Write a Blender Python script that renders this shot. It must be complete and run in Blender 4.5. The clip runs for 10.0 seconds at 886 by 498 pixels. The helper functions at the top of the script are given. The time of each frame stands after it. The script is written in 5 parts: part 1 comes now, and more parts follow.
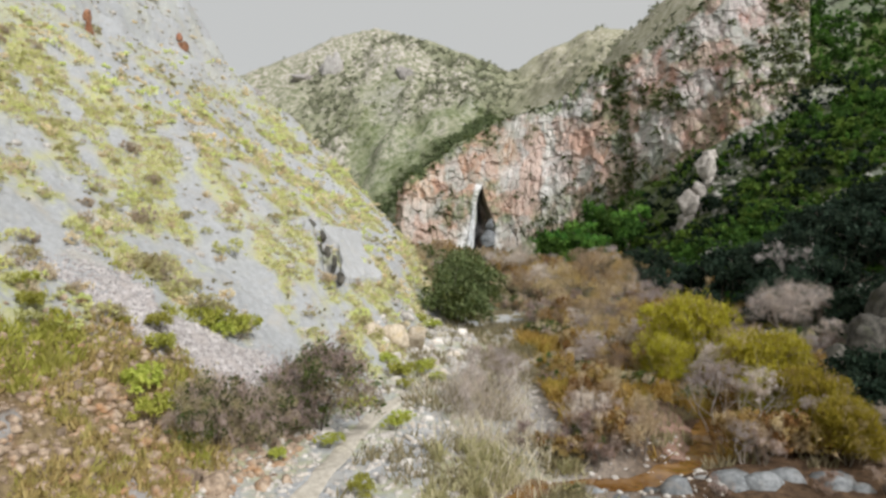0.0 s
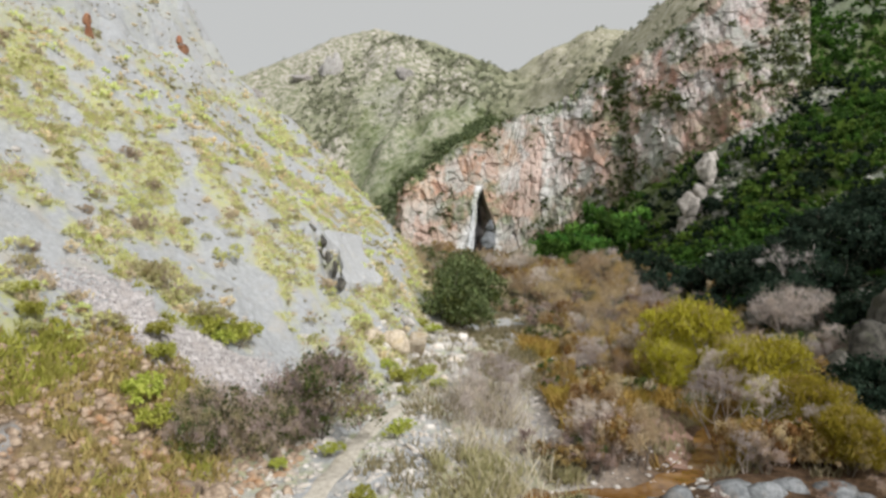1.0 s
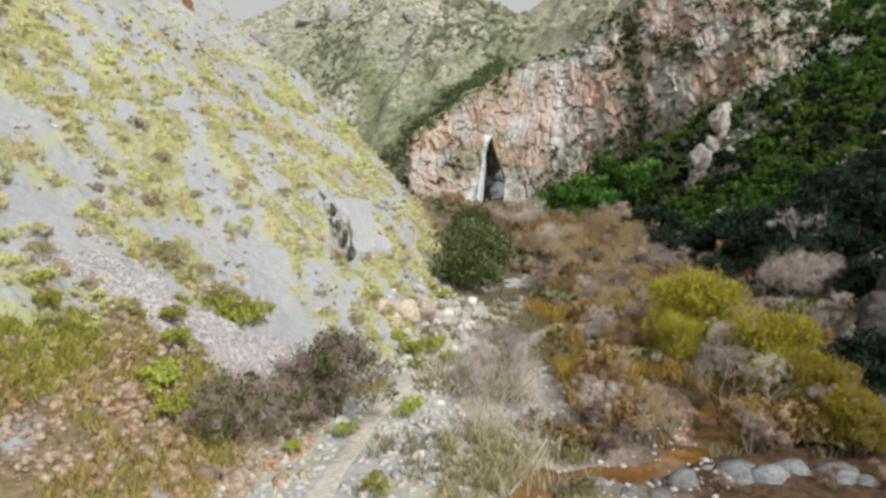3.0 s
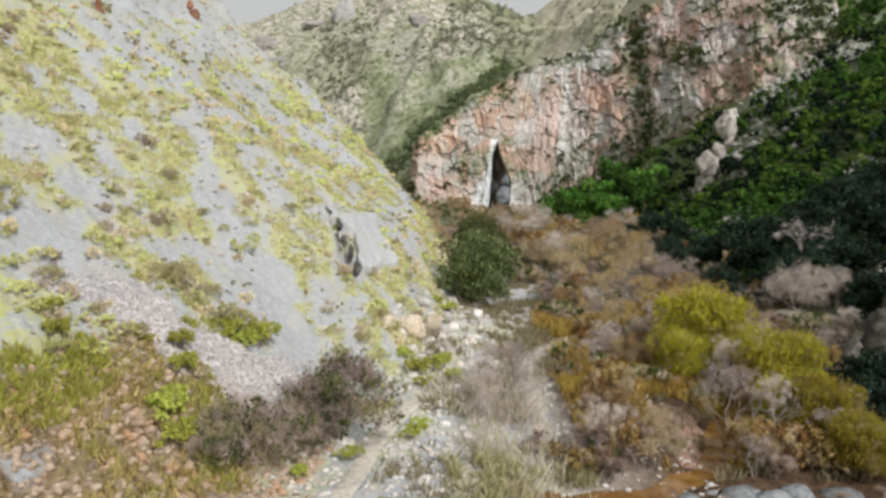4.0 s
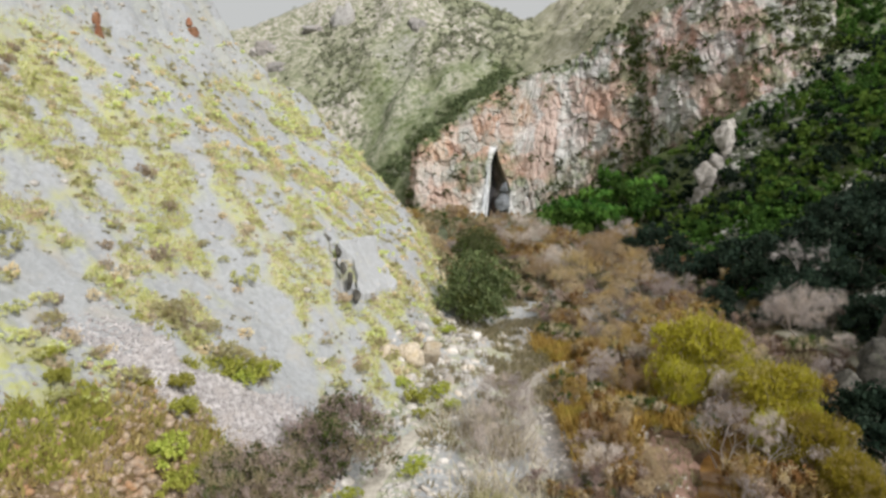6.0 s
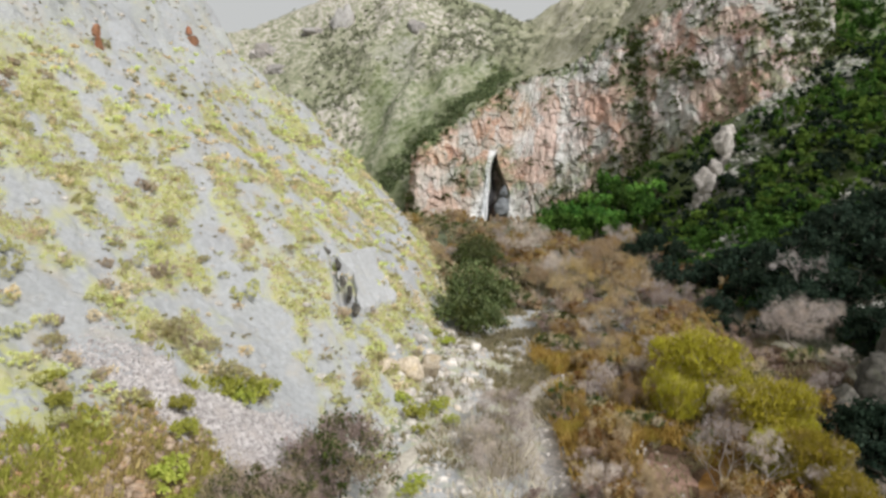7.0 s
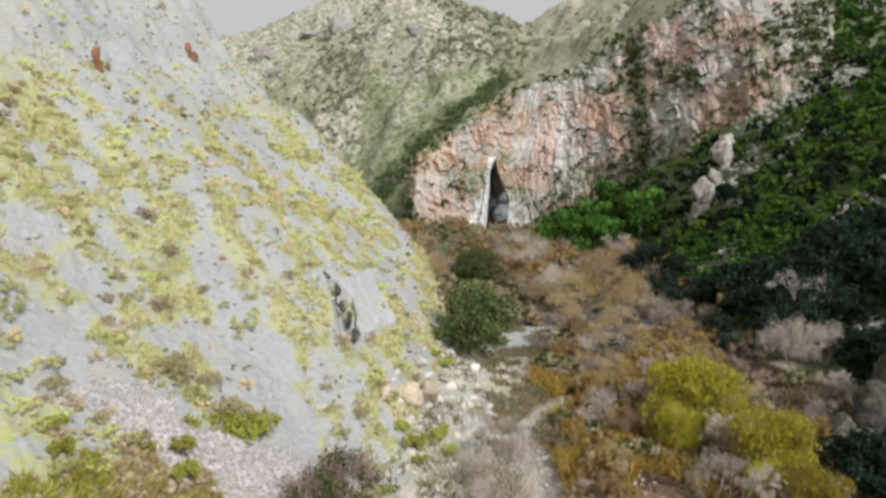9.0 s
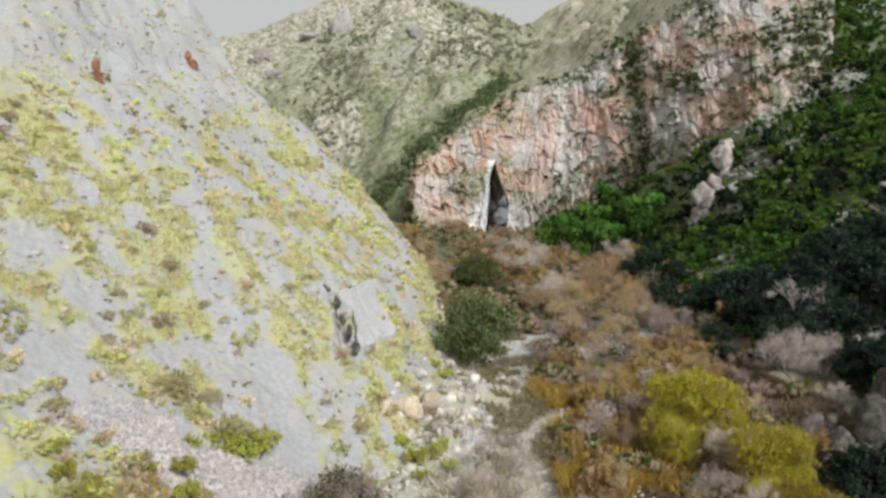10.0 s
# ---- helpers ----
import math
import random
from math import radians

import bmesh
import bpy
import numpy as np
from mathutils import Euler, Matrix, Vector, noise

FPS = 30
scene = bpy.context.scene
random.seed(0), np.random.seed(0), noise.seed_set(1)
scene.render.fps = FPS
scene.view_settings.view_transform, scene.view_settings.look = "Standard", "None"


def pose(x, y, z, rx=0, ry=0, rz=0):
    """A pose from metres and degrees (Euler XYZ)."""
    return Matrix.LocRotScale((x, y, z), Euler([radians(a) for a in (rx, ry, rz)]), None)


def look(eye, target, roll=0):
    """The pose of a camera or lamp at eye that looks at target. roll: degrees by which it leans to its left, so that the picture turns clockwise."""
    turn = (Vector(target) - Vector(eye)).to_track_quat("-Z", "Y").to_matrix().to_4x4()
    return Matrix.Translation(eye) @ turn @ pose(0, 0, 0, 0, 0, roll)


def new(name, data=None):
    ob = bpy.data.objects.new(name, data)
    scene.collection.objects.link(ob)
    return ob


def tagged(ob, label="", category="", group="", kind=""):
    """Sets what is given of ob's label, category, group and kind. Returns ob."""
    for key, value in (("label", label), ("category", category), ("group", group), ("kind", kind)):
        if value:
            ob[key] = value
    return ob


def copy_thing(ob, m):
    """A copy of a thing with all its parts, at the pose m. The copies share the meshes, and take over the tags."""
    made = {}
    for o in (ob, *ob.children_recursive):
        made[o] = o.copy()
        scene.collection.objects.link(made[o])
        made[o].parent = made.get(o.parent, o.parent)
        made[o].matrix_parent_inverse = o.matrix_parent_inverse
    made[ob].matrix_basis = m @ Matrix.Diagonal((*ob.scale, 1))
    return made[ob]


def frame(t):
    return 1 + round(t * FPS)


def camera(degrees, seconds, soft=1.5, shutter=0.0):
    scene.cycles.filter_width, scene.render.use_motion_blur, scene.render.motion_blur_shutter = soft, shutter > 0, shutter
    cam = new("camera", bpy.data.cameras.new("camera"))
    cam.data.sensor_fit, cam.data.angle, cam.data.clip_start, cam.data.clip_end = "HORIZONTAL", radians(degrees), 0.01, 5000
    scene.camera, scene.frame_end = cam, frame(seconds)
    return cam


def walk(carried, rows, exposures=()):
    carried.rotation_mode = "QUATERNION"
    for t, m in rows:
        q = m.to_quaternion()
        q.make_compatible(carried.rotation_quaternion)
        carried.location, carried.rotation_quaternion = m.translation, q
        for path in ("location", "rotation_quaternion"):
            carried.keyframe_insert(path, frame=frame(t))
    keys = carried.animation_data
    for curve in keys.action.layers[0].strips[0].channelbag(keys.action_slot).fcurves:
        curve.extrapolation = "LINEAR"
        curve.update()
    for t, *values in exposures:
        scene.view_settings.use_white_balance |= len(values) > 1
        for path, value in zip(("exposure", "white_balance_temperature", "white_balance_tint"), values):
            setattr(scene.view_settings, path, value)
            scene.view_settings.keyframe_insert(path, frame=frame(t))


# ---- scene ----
# the camera: a drone that rises straight up out of the gorge, tipping down once on the way
cam = camera(63.4, 10.0, soft=3.0)
METRES, EYE = 10.0, 10.0
ROWS = [
    (0.0, 0.0, 0.0, 0.0, 0.0, 0.0, 0.0),
    (0.5, -0.0042, 0.0072, 0.0147, -0.01, -0.01, 0.0),
    (1.0, -0.0078, 0.0138, 0.0408, -0.02, -0.03, 0.0),
    (1.5, -0.0113, 0.0165, 0.088, -0.03, -0.07, 0.0),
    (1.8, -0.0103, 0.0163, 0.1196, -0.06, -0.08, -0.01),
    (2.0, -0.0095, 0.016, 0.1391, -0.84, -0.1, -0.02),
    (2.1, -0.0105, 0.0158, 0.148, -1.19, -0.27, 0.0),
    (2.2, -0.0125, 0.0156, 0.156, -1.25, -0.84, 0.02),
    (2.3, -0.0145, 0.0153, 0.164, -1.19, -1.56, 0.04),
    (2.5, -0.0164, 0.0147, 0.1813, -0.64, -3.24, 0.08),
    (2.7, -0.0158, 0.0139, 0.203, -0.07, -4.56, 0.09),
    (3.2, -0.0135, 0.0118, 0.2588, 0.98, -4.67, 0.1),
    (3.8, -0.0107, 0.0092, 0.3284, 1.17, -4.68, 0.12),
    (4.0, -0.0098, 0.0082, 0.3516, 1.17, -4.7, 0.12),
    (4.5, -0.0075, 0.0003, 0.4062, 1.16, -4.74, 0.15),
    (5.0, -0.0043, -0.0033, 0.4602, 1.15, -4.75, 0.18),
    (5.5, -0.0026, -0.0044, 0.5138, 1.13, -4.8, 0.21),
    (7.0, 0.0028, -0.0109, 0.674, 1.1, -4.91, 0.25),
    (7.5, 0.004, -0.0141, 0.7274, 1.08, -4.95, 0.29),
    (8.0, 0.0045, -0.015, 0.7809, 1.07, -5.01, 0.3),
    (8.5, 0.0059, -0.0143, 0.8333, 1.06, -5.07, 0.32),
    (9.0, 0.006, -0.0154, 0.8867, 1.05, -5.14, 0.32),
    (9.5, 0.0067, -0.0167, 0.9409, 1.05, -5.18, 0.34),
    (10.0, 0.0074, -0.0174, 0.9939, 1.04, -5.24, 0.36),
]
walk(cam, [(t, pose(METRES * x, METRES * y, EYE + METRES * z, 90 + pitch, roll, yaw)) for t, x, y, z, yaw, pitch, roll in ROWS])

# ---- daylight ----
SUN_UP, SUN_AZ = 37.0, 146.0      # degrees above the horizon; clockwise from the view ahead
sun_dir = Vector((math.sin(radians(SUN_AZ)) * math.cos(radians(SUN_UP)), math.cos(radians(SUN_AZ)) * math.cos(radians(SUN_UP)), math.sin(radians(SUN_UP))))
lamp = bpy.data.lights.new("sun", "SUN")
lamp.energy, lamp.angle, lamp.color = 3.95, radians(11.0), (1.0, 0.985, 0.97)
sun = new("sun", lamp)
sun.matrix_world = look(sun_dir * 200, (0, 0, 0))

world = bpy.data.worlds.new("sky")
scene.world = world
world.use_nodes = True
wn, wl = world.node_tree.nodes, world.node_tree.links
wn.clear()
w_out, w_bg, w_sky = wn.new("ShaderNodeOutputWorld"), wn.new("ShaderNodeBackground"), wn.new("ShaderNodeTexSky")
w_sky.sky_type, w_sky.sun_disc = "NISHITA", False
w_sky.sun_elevation, w_sky.sun_rotation = radians(SUN_UP), radians(SUN_AZ)
w_sky.dust_density, w_sky.air_density = 3.0, 1.0
# thin high cloud veils the blue
w_co, w_no, w_mix = wn.new("ShaderNodeTexCoord"), wn.new("ShaderNodeTexNoise"), wn.new("ShaderNodeMix")
w_no.inputs["Scale"].default_value, w_no.inputs["Detail"].default_value = 1.3, 5.0
w_mix.data_type = "RGBA"
w_ramp = wn.new("ShaderNodeMapRange")
w_ramp.inputs["To Min"].default_value, w_ramp.inputs["To Max"].default_value = 0.88, 0.98
wl.new(w_co.outputs["Generated"], w_no.inputs["Vector"])
wl.new(w_no.outputs["Fac"], w_ramp.inputs["Value"])
wl.new(w_ramp.outputs["Result"], w_mix.inputs["Factor"])
wl.new(w_sky.outputs["Color"], w_mix.inputs["A"])
w_mix.inputs["B"].default_value = (5.22, 5.26, 5.16, 1)
wl.new(w_mix.outputs["Result"], w_bg.inputs["Color"])
w_bg.inputs["Strength"].default_value = 0.12
wl.new(w_bg.outputs["Background"], w_out.inputs["Surface"])
scene.view_settings.exposure = -0.12
# ---- the lie of the land, as functions of the plan ----
def _hash(ix, iy, iz, seed):
    h = (ix * 374761393 + iy * 668265263 + iz * 2147483647 + seed * 1274126177) & 0xFFFFFFFF
    h = ((h ^ (h >> 13)) * 1103515245) & 0xFFFFFFFF
    h = ((h ^ (h >> 16)) * 2246822519) & 0xFFFFFFFF
    return ((h ^ (h >> 13)) & 0xFFFF) / 65535.0


def vnoise(x, y, z=0.0, seed=0):
    """Smooth noise from -1 to 1."""
    flat = np.isscalar(z) and z == 0.0
    x, y = np.asarray(x, float), np.asarray(y, float)
    if flat:
        x0, y0 = np.floor(x), np.floor(y)
        fx, fy = x - x0, y - y0
        ix, iy = x0.astype(np.int64), y0.astype(np.int64)
        sx, sy = (f * f * f * (f * (f * 6 - 15) + 10) for f in (fx, fy))
        h = [_hash(ix + a, iy + b, 0, seed) for a, b in ((0, 0), (1, 0), (0, 1), (1, 1))]
        return 2 * ((h[0] * (1 - sx) + h[1] * sx) * (1 - sy) + (h[2] * (1 - sx) + h[3] * sx) * sy) - 1
    x, y, z = np.broadcast_arrays(x, y, np.asarray(z, float))
    x0, y0, z0 = np.floor(x), np.floor(y), np.floor(z)
    fx, fy, fz = x - x0, y - y0, z - z0
    ix, iy, iz = x0.astype(np.int64), y0.astype(np.int64), z0.astype(np.int64)
    sx, sy, sz = (f * f * f * (f * (f * 6 - 15) + 10) for f in (fx, fy, fz))
    out = 0.0
    for dx, wx in ((0, 1 - sx), (1, sx)):
        for dy, wy in ((0, 1 - sy), (1, sy)):
            for dz, wz in ((0, 1 - sz), (1, sz)):
                out = out + wx * wy * wz * _hash(ix + dx, iy + dy, iz + dz, seed)
    return out * 2 - 1


def fbm(x, y, z=0.0, octaves=4, seed=0, gain=0.5):
    out, amp, k = 0.0, 1.0, 1.0
    for o in range(octaves):
        out = out + amp * vnoise(x * k + 17.3 * o, y * k - 9.1 * o, 0.0 if np.isscalar(z) and z == 0.0 else z * k, seed + o)
        amp, k = amp * gain, k * 2.03
    return out


def blocks(x, y, seed=0):
    """Broken stone: the nearest of jittered cells. Gives a number from 0 to 1 for each block, and the place within it."""
    ix, iy = np.floor(x).astype(np.int64), np.floor(y).astype(np.int64)
    best, val, ox, oy = np.full(x.shape, 9.0), np.zeros(x.shape), np.zeros(x.shape), np.zeros(x.shape)
    for a in (-1, 0, 1):
        for b in (-1, 0, 1):
            cx = ix + a + 0.9 * _hash(ix + a, iy + b, 1, seed)
            cy = iy + b + 0.9 * _hash(ix + a, iy + b, 2, seed)
            d = np.maximum(np.abs(x - cx), np.abs(y - cy)) * 0.6 + 0.4 * np.hypot(x - cx, y - cy)
            hit = d < best
            best = np.where(hit, d, best)
            val = np.where(hit, _hash(ix + a, iy + b, 3, seed), val)
            ox, oy = np.where(hit, x - cx, ox), np.where(hit, y - cy, oy)
    return val, ox, oy


def step(a, b, x):
    t = np.clip((x - a) / (b - a), 0, 1)
    return t * t * (3 - 2 * t)


def smax(a, b, k):
    h = np.clip(0.5 + 0.5 * (a - b) / k, 0, 1)
    return b + (a - b) * h + k * h * (1 - h)


def relu(x, k):
    return smax(x, x * 0, k)


def line_dist(x, y, pts):
    """Distance in plan from a line of points, and how far along it, 0 to 1."""
    best, along = np.full(np.shape(x), 1e9), np.zeros(np.shape(x))
    for k in range(len(pts) - 1):
        (ax, ay), (bx, by) = pts[k], pts[k + 1]
        dx, dy = bx - ax, by - ay
        t = np.clip(((x - ax) * dx + (y - ay) * dy) / (dx * dx + dy * dy), 0, 1)
        d = np.hypot(x - ax - t * dx, y - ay - t * dy)
        along = np.where(d < best, (k + t) / (len(pts) - 1), along)
        best = np.minimum(best, d)
    return best, along


# the cliff's foot and rim in plan, from the left end past the waterfall to where it meets the right-hand slope
U = np.array([0.0, 0.14, 0.30, 0.42, 0.52, 0.64, 0.76, 0.88, 1.0])
FOOT_X = np.array([-13, -10.2, 5.5, 14.0, 23.0, 34.0, 44.0, 53.0, 67.0])
FOOT_Y = np.array([178, 165.5, 162.5, 163, 160.0, 149.0, 137.0, 128.0, 131.0])
FOOT_Z = np.array([8, 7.5, 7.5, 9.0, 13.5, 18.0, 25.0, 31.0, 40.0])
RIM_X = np.array([-12, -8.6, 5.0, 16.0, 27.0, 37.0, 47.0, 58.0, 73.0])
RIM_Y = np.array([188, 174.0, 178.0, 179.0, 176.0, 167.0, 156.0, 147.0, 143.0])
RIM_Z = np.array([25, 27.0, 36.5, 43.0, 46.0, 52.0, 55.0, 65.0, 74.0])
# the far skyline: tangent of the bearing, tangent of the height
SKY_A = np.array([-0.9, -0.5, -0.267, -0.1765, -0.082, -0.035, 0.005, 0.052, 0.095, 0.139, 0.21, 0.253, 0.40, 0.9])
SKY_E = np.array([0.16, 0.19, 0.229, 0.275, 0.3026, 0.296, 0.271, 0.249, 0.237, 0.261, 0.288, 0.291, 0.26, 0.20])
FAR = 290.0
BEAR = np.linspace(-1.2, 1.2, 481)
soften = np.exp(-np.linspace(-2, 2, 15) ** 2)
soften /= soften.sum()
SKY_T = np.convolve(np.pad(np.interp(BEAR, SKY_A, SKY_E), 7, mode="edge"), soften, "valid")
FALL_T = np.convolve(np.pad(np.interp(BEAR, [-0.6, -0.15, -0.05, 0.03, 0.1], [0.9, 0.95, 0.75, 0.42, 0.40]), 7, mode="edge"), soften, "valid")


STREAM = [(19.0, 47.0), (14.5, 39.0), (12.4, 34.5), (8.5, 31.8), (4.3, 31.3), (2.2, 28.0), (1.0, 18.0), (2.0, 2.0), (-2.0, -30.0)]


TRAIL_A = [(-5.6, 22.0), (-5.2, 27.1), (-4.8, 29.7), (-4.3, 33.4), (-3.6, 36.6), (-2.6, 40.0), (-1.6, 41.4)]
TRAIL_B = [(4.6, 36.5), (4.4, 40.5), (4.4, 45.0), (4.8, 50.5), (6.6, 53.7), (8.8, 55.2)]
MUD = [(11.9, 34.8), (11.5, 38.0), (12.4, 41.5)]


def floor_z(x, y):
    z = 0.065 * (np.clip(y, -20, 185) - 30) + 0.9 * step(4.5, -1.5, x)
    d, _ = line_dist(x, y, STREAM)
    z = z - 0.7 * np.exp(-(d / 1.5) ** 2)
    return z + 0.16 * fbm(x * 0.35, y * 0.35, octaves=3, seed=3)


NOSE, DROP = 12.5, 2.5


CREVICE = [(-9.9, 56.0), (-9.15, 54.3), (-8.75, 53.1), (-8.1, 51.6), (-7.2, 50.9)]


def left_z(x, y):
    a = -13.15 - 0.717 * x + 0.283 * y
    s = (x + 3.5) * 0.655 + (y - 70.5) * 0.757 - NOSE * step(-29, -18, x) * (1 - 0.6 * step(-4, 1, x))
    a = a - 1.25 * relu(s, 5.0) - DROP * step(60, 80, y) * step(-28, -15, x)
    a = a + 0.55 * relu(a - 27.0, 4.0) - 1.1 * relu(a - 58.0, 12.0)
    a = a + 2.0 * np.exp(-((x + 32) ** 2 + (y - 61) ** 2) / 90) - 1.6 * np.exp(-((x + 30) ** 2 + (y - 86) ** 2) / 60)
    # the swell above the slab, and the sag towards the ridge and the nose
    a = a + 1.3 * np.exp(-((x + 15) ** 2 / 110 + (y - 58) ** 2 / 95)) + 1.7 * np.exp(-((x + 9.2) ** 2 / 4 + (y - 54.5) ** 2 / 14))
    a = a - 1.9 * np.exp(-((x + 28.2) ** 2 + (y - 87) ** 2) / 12) - 0.9 * np.exp(-((x + 3.8) ** 2 + (y - 63) ** 2) / 18) + 0.9 * np.exp(-((x + 10) ** 2 + (y - 76) ** 2) / 30)
    a = a - 1.7 * step(-4.8, -1.2, x) * step(46, 54, y)
    rough = step(-1, 8, a)
    a = a - 1.8 * np.exp(-(line_dist(x, y, CREVICE)[0] / 0.5) ** 2)
    return a + rough * (0.75 * fbm(x * 0.09, y * 0.09, octaves=4, seed=11) + 0.28 * np.abs(fbm(x * 0.5 + y * 0.2, y * 0.35, octaves=3, seed=14))) + 1.3 * step(26, 34, a) * fbm(x * 0.22, y * 0.22, octaves=3, seed=17)


def right_z(x, y):
    a = -11.8 + 0.56 * x - 4.2 * step(74, 54, y)
    gap = np.interp(x, FOOT_X, FOOT_Y) - y
    apron = np.interp(x, FOOT_X, FOOT_Z) - 0.36 * np.clip(gap, 0, 90) + 1.35 * step(61, 69, x) * np.clip(-gap, 0, 45)
    a = smax(a, apron, 5.0)
    a = a - 0.9 * relu(a - 72.0, 8.0)
    return a + step(0, 8, a) * (0.9 * fbm(x * 0.1, y * 0.1, octaves=4, seed=21) - 0.5)


RIB = [(-9.5, 250.0), (-12.2, 237.4), (-15.2, 222.0), (-19.7, 216.0), (-25.0, 212.0)]
GULLY = [(16.0, 228.0), (4.0, 208.0), (-4.3, 207.0), (-12.4, 206.0), (-18.0, 205.0), (-25.0, 206.0)]


def far_z(x, y):
    r = np.hypot(x, y)
    t = np.where(y > 1, x / np.maximum(y, 1), np.sign(x) * 9)
    top = 10 + FAR * np.interp(t, BEAR, SKY_T)
    fall = np.interp(t, BEAR, FALL_T)
    z = top - fall * relu(FAR - r, 6) - 0.35 * relu(r - FAR, 6)
    z = z - 1.6 * relu(205 - r, 8)
    rib = np.abs(fbm(x * 0.022 + y * 0.012, y * 0.010, octaves=4, seed=31))
    z = z - 11.0 * rib * step(2, 40, FAR - r) + 1.6 * fbm(x * 0.07, y * 0.07, octaves=4, seed=34, gain=0.6) + 3.0
    crag = relu(fbm(x * 0.045, y * 0.045, octaves=3, seed=36) - 0.25, 0.1)
    z = z + (3.0 * crag + 2.2 * np.minimum(crag * 3, 1) * np.abs(fbm(x * 0.16, y * 0.10, octaves=3, seed=39))) * step(0, 25, FAR - r)
    z = z + 3.0 * np.exp(-(line_dist(x, y, RIB)[0] / 3.5) ** 2) - 3.5 * np.exp(-(line_dist(x, y, GULLY)[0] / 5.0) ** 2)
    return np.where(y > 100, z, -60.0)


def behind_cliff(x, y):
    """The shelf behind the rim; it ends in the foot's line, a little behind the cliff's own face."""
    rim = np.interp(x, RIM_X, RIM_Y)
    foot = np.interp(x, FOOT_X, FOOT_Y)
    top, low = np.interp(x, RIM_X, RIM_Z), np.interp(x, FOOT_X, FOOT_Z)
    k = np.clip((y - foot - 10.0) / (rim - foot), 0, 1)
    z = low - 4 + (top - 1.5 - low + 4) * k
    z = np.where(k > 0, z, -60.0) + np.where(k >= 1, 0.36 * np.clip(y - rim - 10, 0, 34) * step(36, 50, x) - 0.05 * (y - rim) * step(20, 5, x), 0)
    z = np.where(x < -11, -60.0, z)
    return np.where(x > 76, -60.0, z)


def ground_z(x, y):
    x, y = np.asarray(x, float), np.asarray(y, float)
    z = smax(floor_z(x, y), left_z(x, y), 1.5)
    z = smax(z, right_z(x, y), 2.0)
    z = np.maximum(z, far_z(x, y))
    z = np.maximum(z, np.where((y > 120) & (x < 77), behind_cliff(x, y), -60))
    r = np.hypot(x, y)
    return z * step(2600, 700, r) + (1 - step(2600, 700, r)) * 20.0


class Chart:
    """A function of the plan kept on a half-metre grid, for quick look-ups."""

    def __init__(self, f, x0=-62.0, x1=112.0, y0=14.0, y1=190.0, d=0.5):
        self.x0, self.y0, self.d = x0, y0, d
        gx, gy = np.meshgrid(np.arange(x0, x1, d), np.arange(y0, y1, d))
        self.z = f(gx, gy)

    def __call__(self, x, y):
        u, v = (x - self.x0) / self.d, (y - self.y0) / self.d
        i, j = int(u), int(v)
        a, b, z = u - i, v - j, self.z
        return float((z[j, i] * (1 - a) + z[j, i + 1] * a) * (1 - b) + (z[j + 1, i] * (1 - a) + z[j + 1, i + 1] * a) * b)


GROUND, LEFT, RIGHT, FLOOR = Chart(ground_z), Chart(left_z), Chart(right_z), Chart(floor_z)


def off_line(x, y, pts):
    return float(line_dist(np.array([x]), np.array([y]), pts)[0][0])
# ---- materials ----
def shader(name, rough=0.9, spec=0.2):
    m = bpy.data.materials.new(name)
    m.use_nodes = True
    nt = m.node_tree
    b = nt.nodes["Principled BSDF"]
    b.inputs["Roughness"].default_value = rough
    b.inputs["Specular IOR Level"].default_value = spec
    return m, nt, b


def node(nt, kind, **kw):
    n = nt.nodes.new(kind)
    for k, v in kw.items():
        n.inputs[k.replace("_", " ")].default_value = v
    return n


def mix(nt, fac, a, b, mode="MIX"):
    n = nt.nodes.new("ShaderNodeMix")
    n.data_type, n.blend_type = "RGBA", mode
    for key, v in (("Factor", fac), ("A", a), ("B", b)):
        sock = [s for s in n.inputs if s.name == key and (s.type == "RGBA" or key == "Factor")][0]
        if isinstance(v, (int, float)):
            sock.default_value = v
        elif isinstance(v, tuple):
            sock.default_value = (*v, 1)
        else:
            nt.links.new(v, sock)
    return [o for o in n.outputs if o.type == "RGBA"][0]


def ramp(nt, value, lo, hi, a=0.0, b=1.0):
    n = node(nt, "ShaderNodeMapRange", From_Min=lo, From_Max=hi, To_Min=a, To_Max=b)
    n.interpolation_type = "SMOOTHSTEP"
    nt.links.new(value, n.inputs["Value"])
    return n.outputs["Result"]


def noise_tex(nt, scale, detail=5, stretch=None, rough=0.6, obj=False):
    co = nt.nodes.new("ShaderNodeTexCoord") if obj else nt.nodes.new("ShaderNodeNewGeometry")
    out = co.outputs["Object"] if obj else co.outputs["Position"]
    if stretch:
        mp = nt.nodes.new("ShaderNodeMapping")
        mp.inputs["Scale"].default_value = stretch
        nt.links.new(out, mp.inputs["Vector"])
        out = mp.outputs["Vector"]
    n = node(nt, "ShaderNodeTexNoise", Scale=scale, Detail=detail, Roughness=rough)
    nt.links.new(out, n.inputs["Vector"])
    return n.outputs["Fac"]


def voro(nt, scale, stretch=None, feature="F1", out="Distance"):
    co = nt.nodes.new("ShaderNodeNewGeometry").outputs["Position"]
    if stretch:
        mp = nt.nodes.new("ShaderNodeMapping")
        mp.inputs["Scale"].default_value = stretch
        nt.links.new(co, mp.inputs["Vector"])
        co = mp.outputs["Vector"]
    n = node(nt, "ShaderNodeTexVoronoi", Scale=scale)
    n.feature = feature
    nt.links.new(co, n.inputs["Vector"])
    return n.outputs[out]


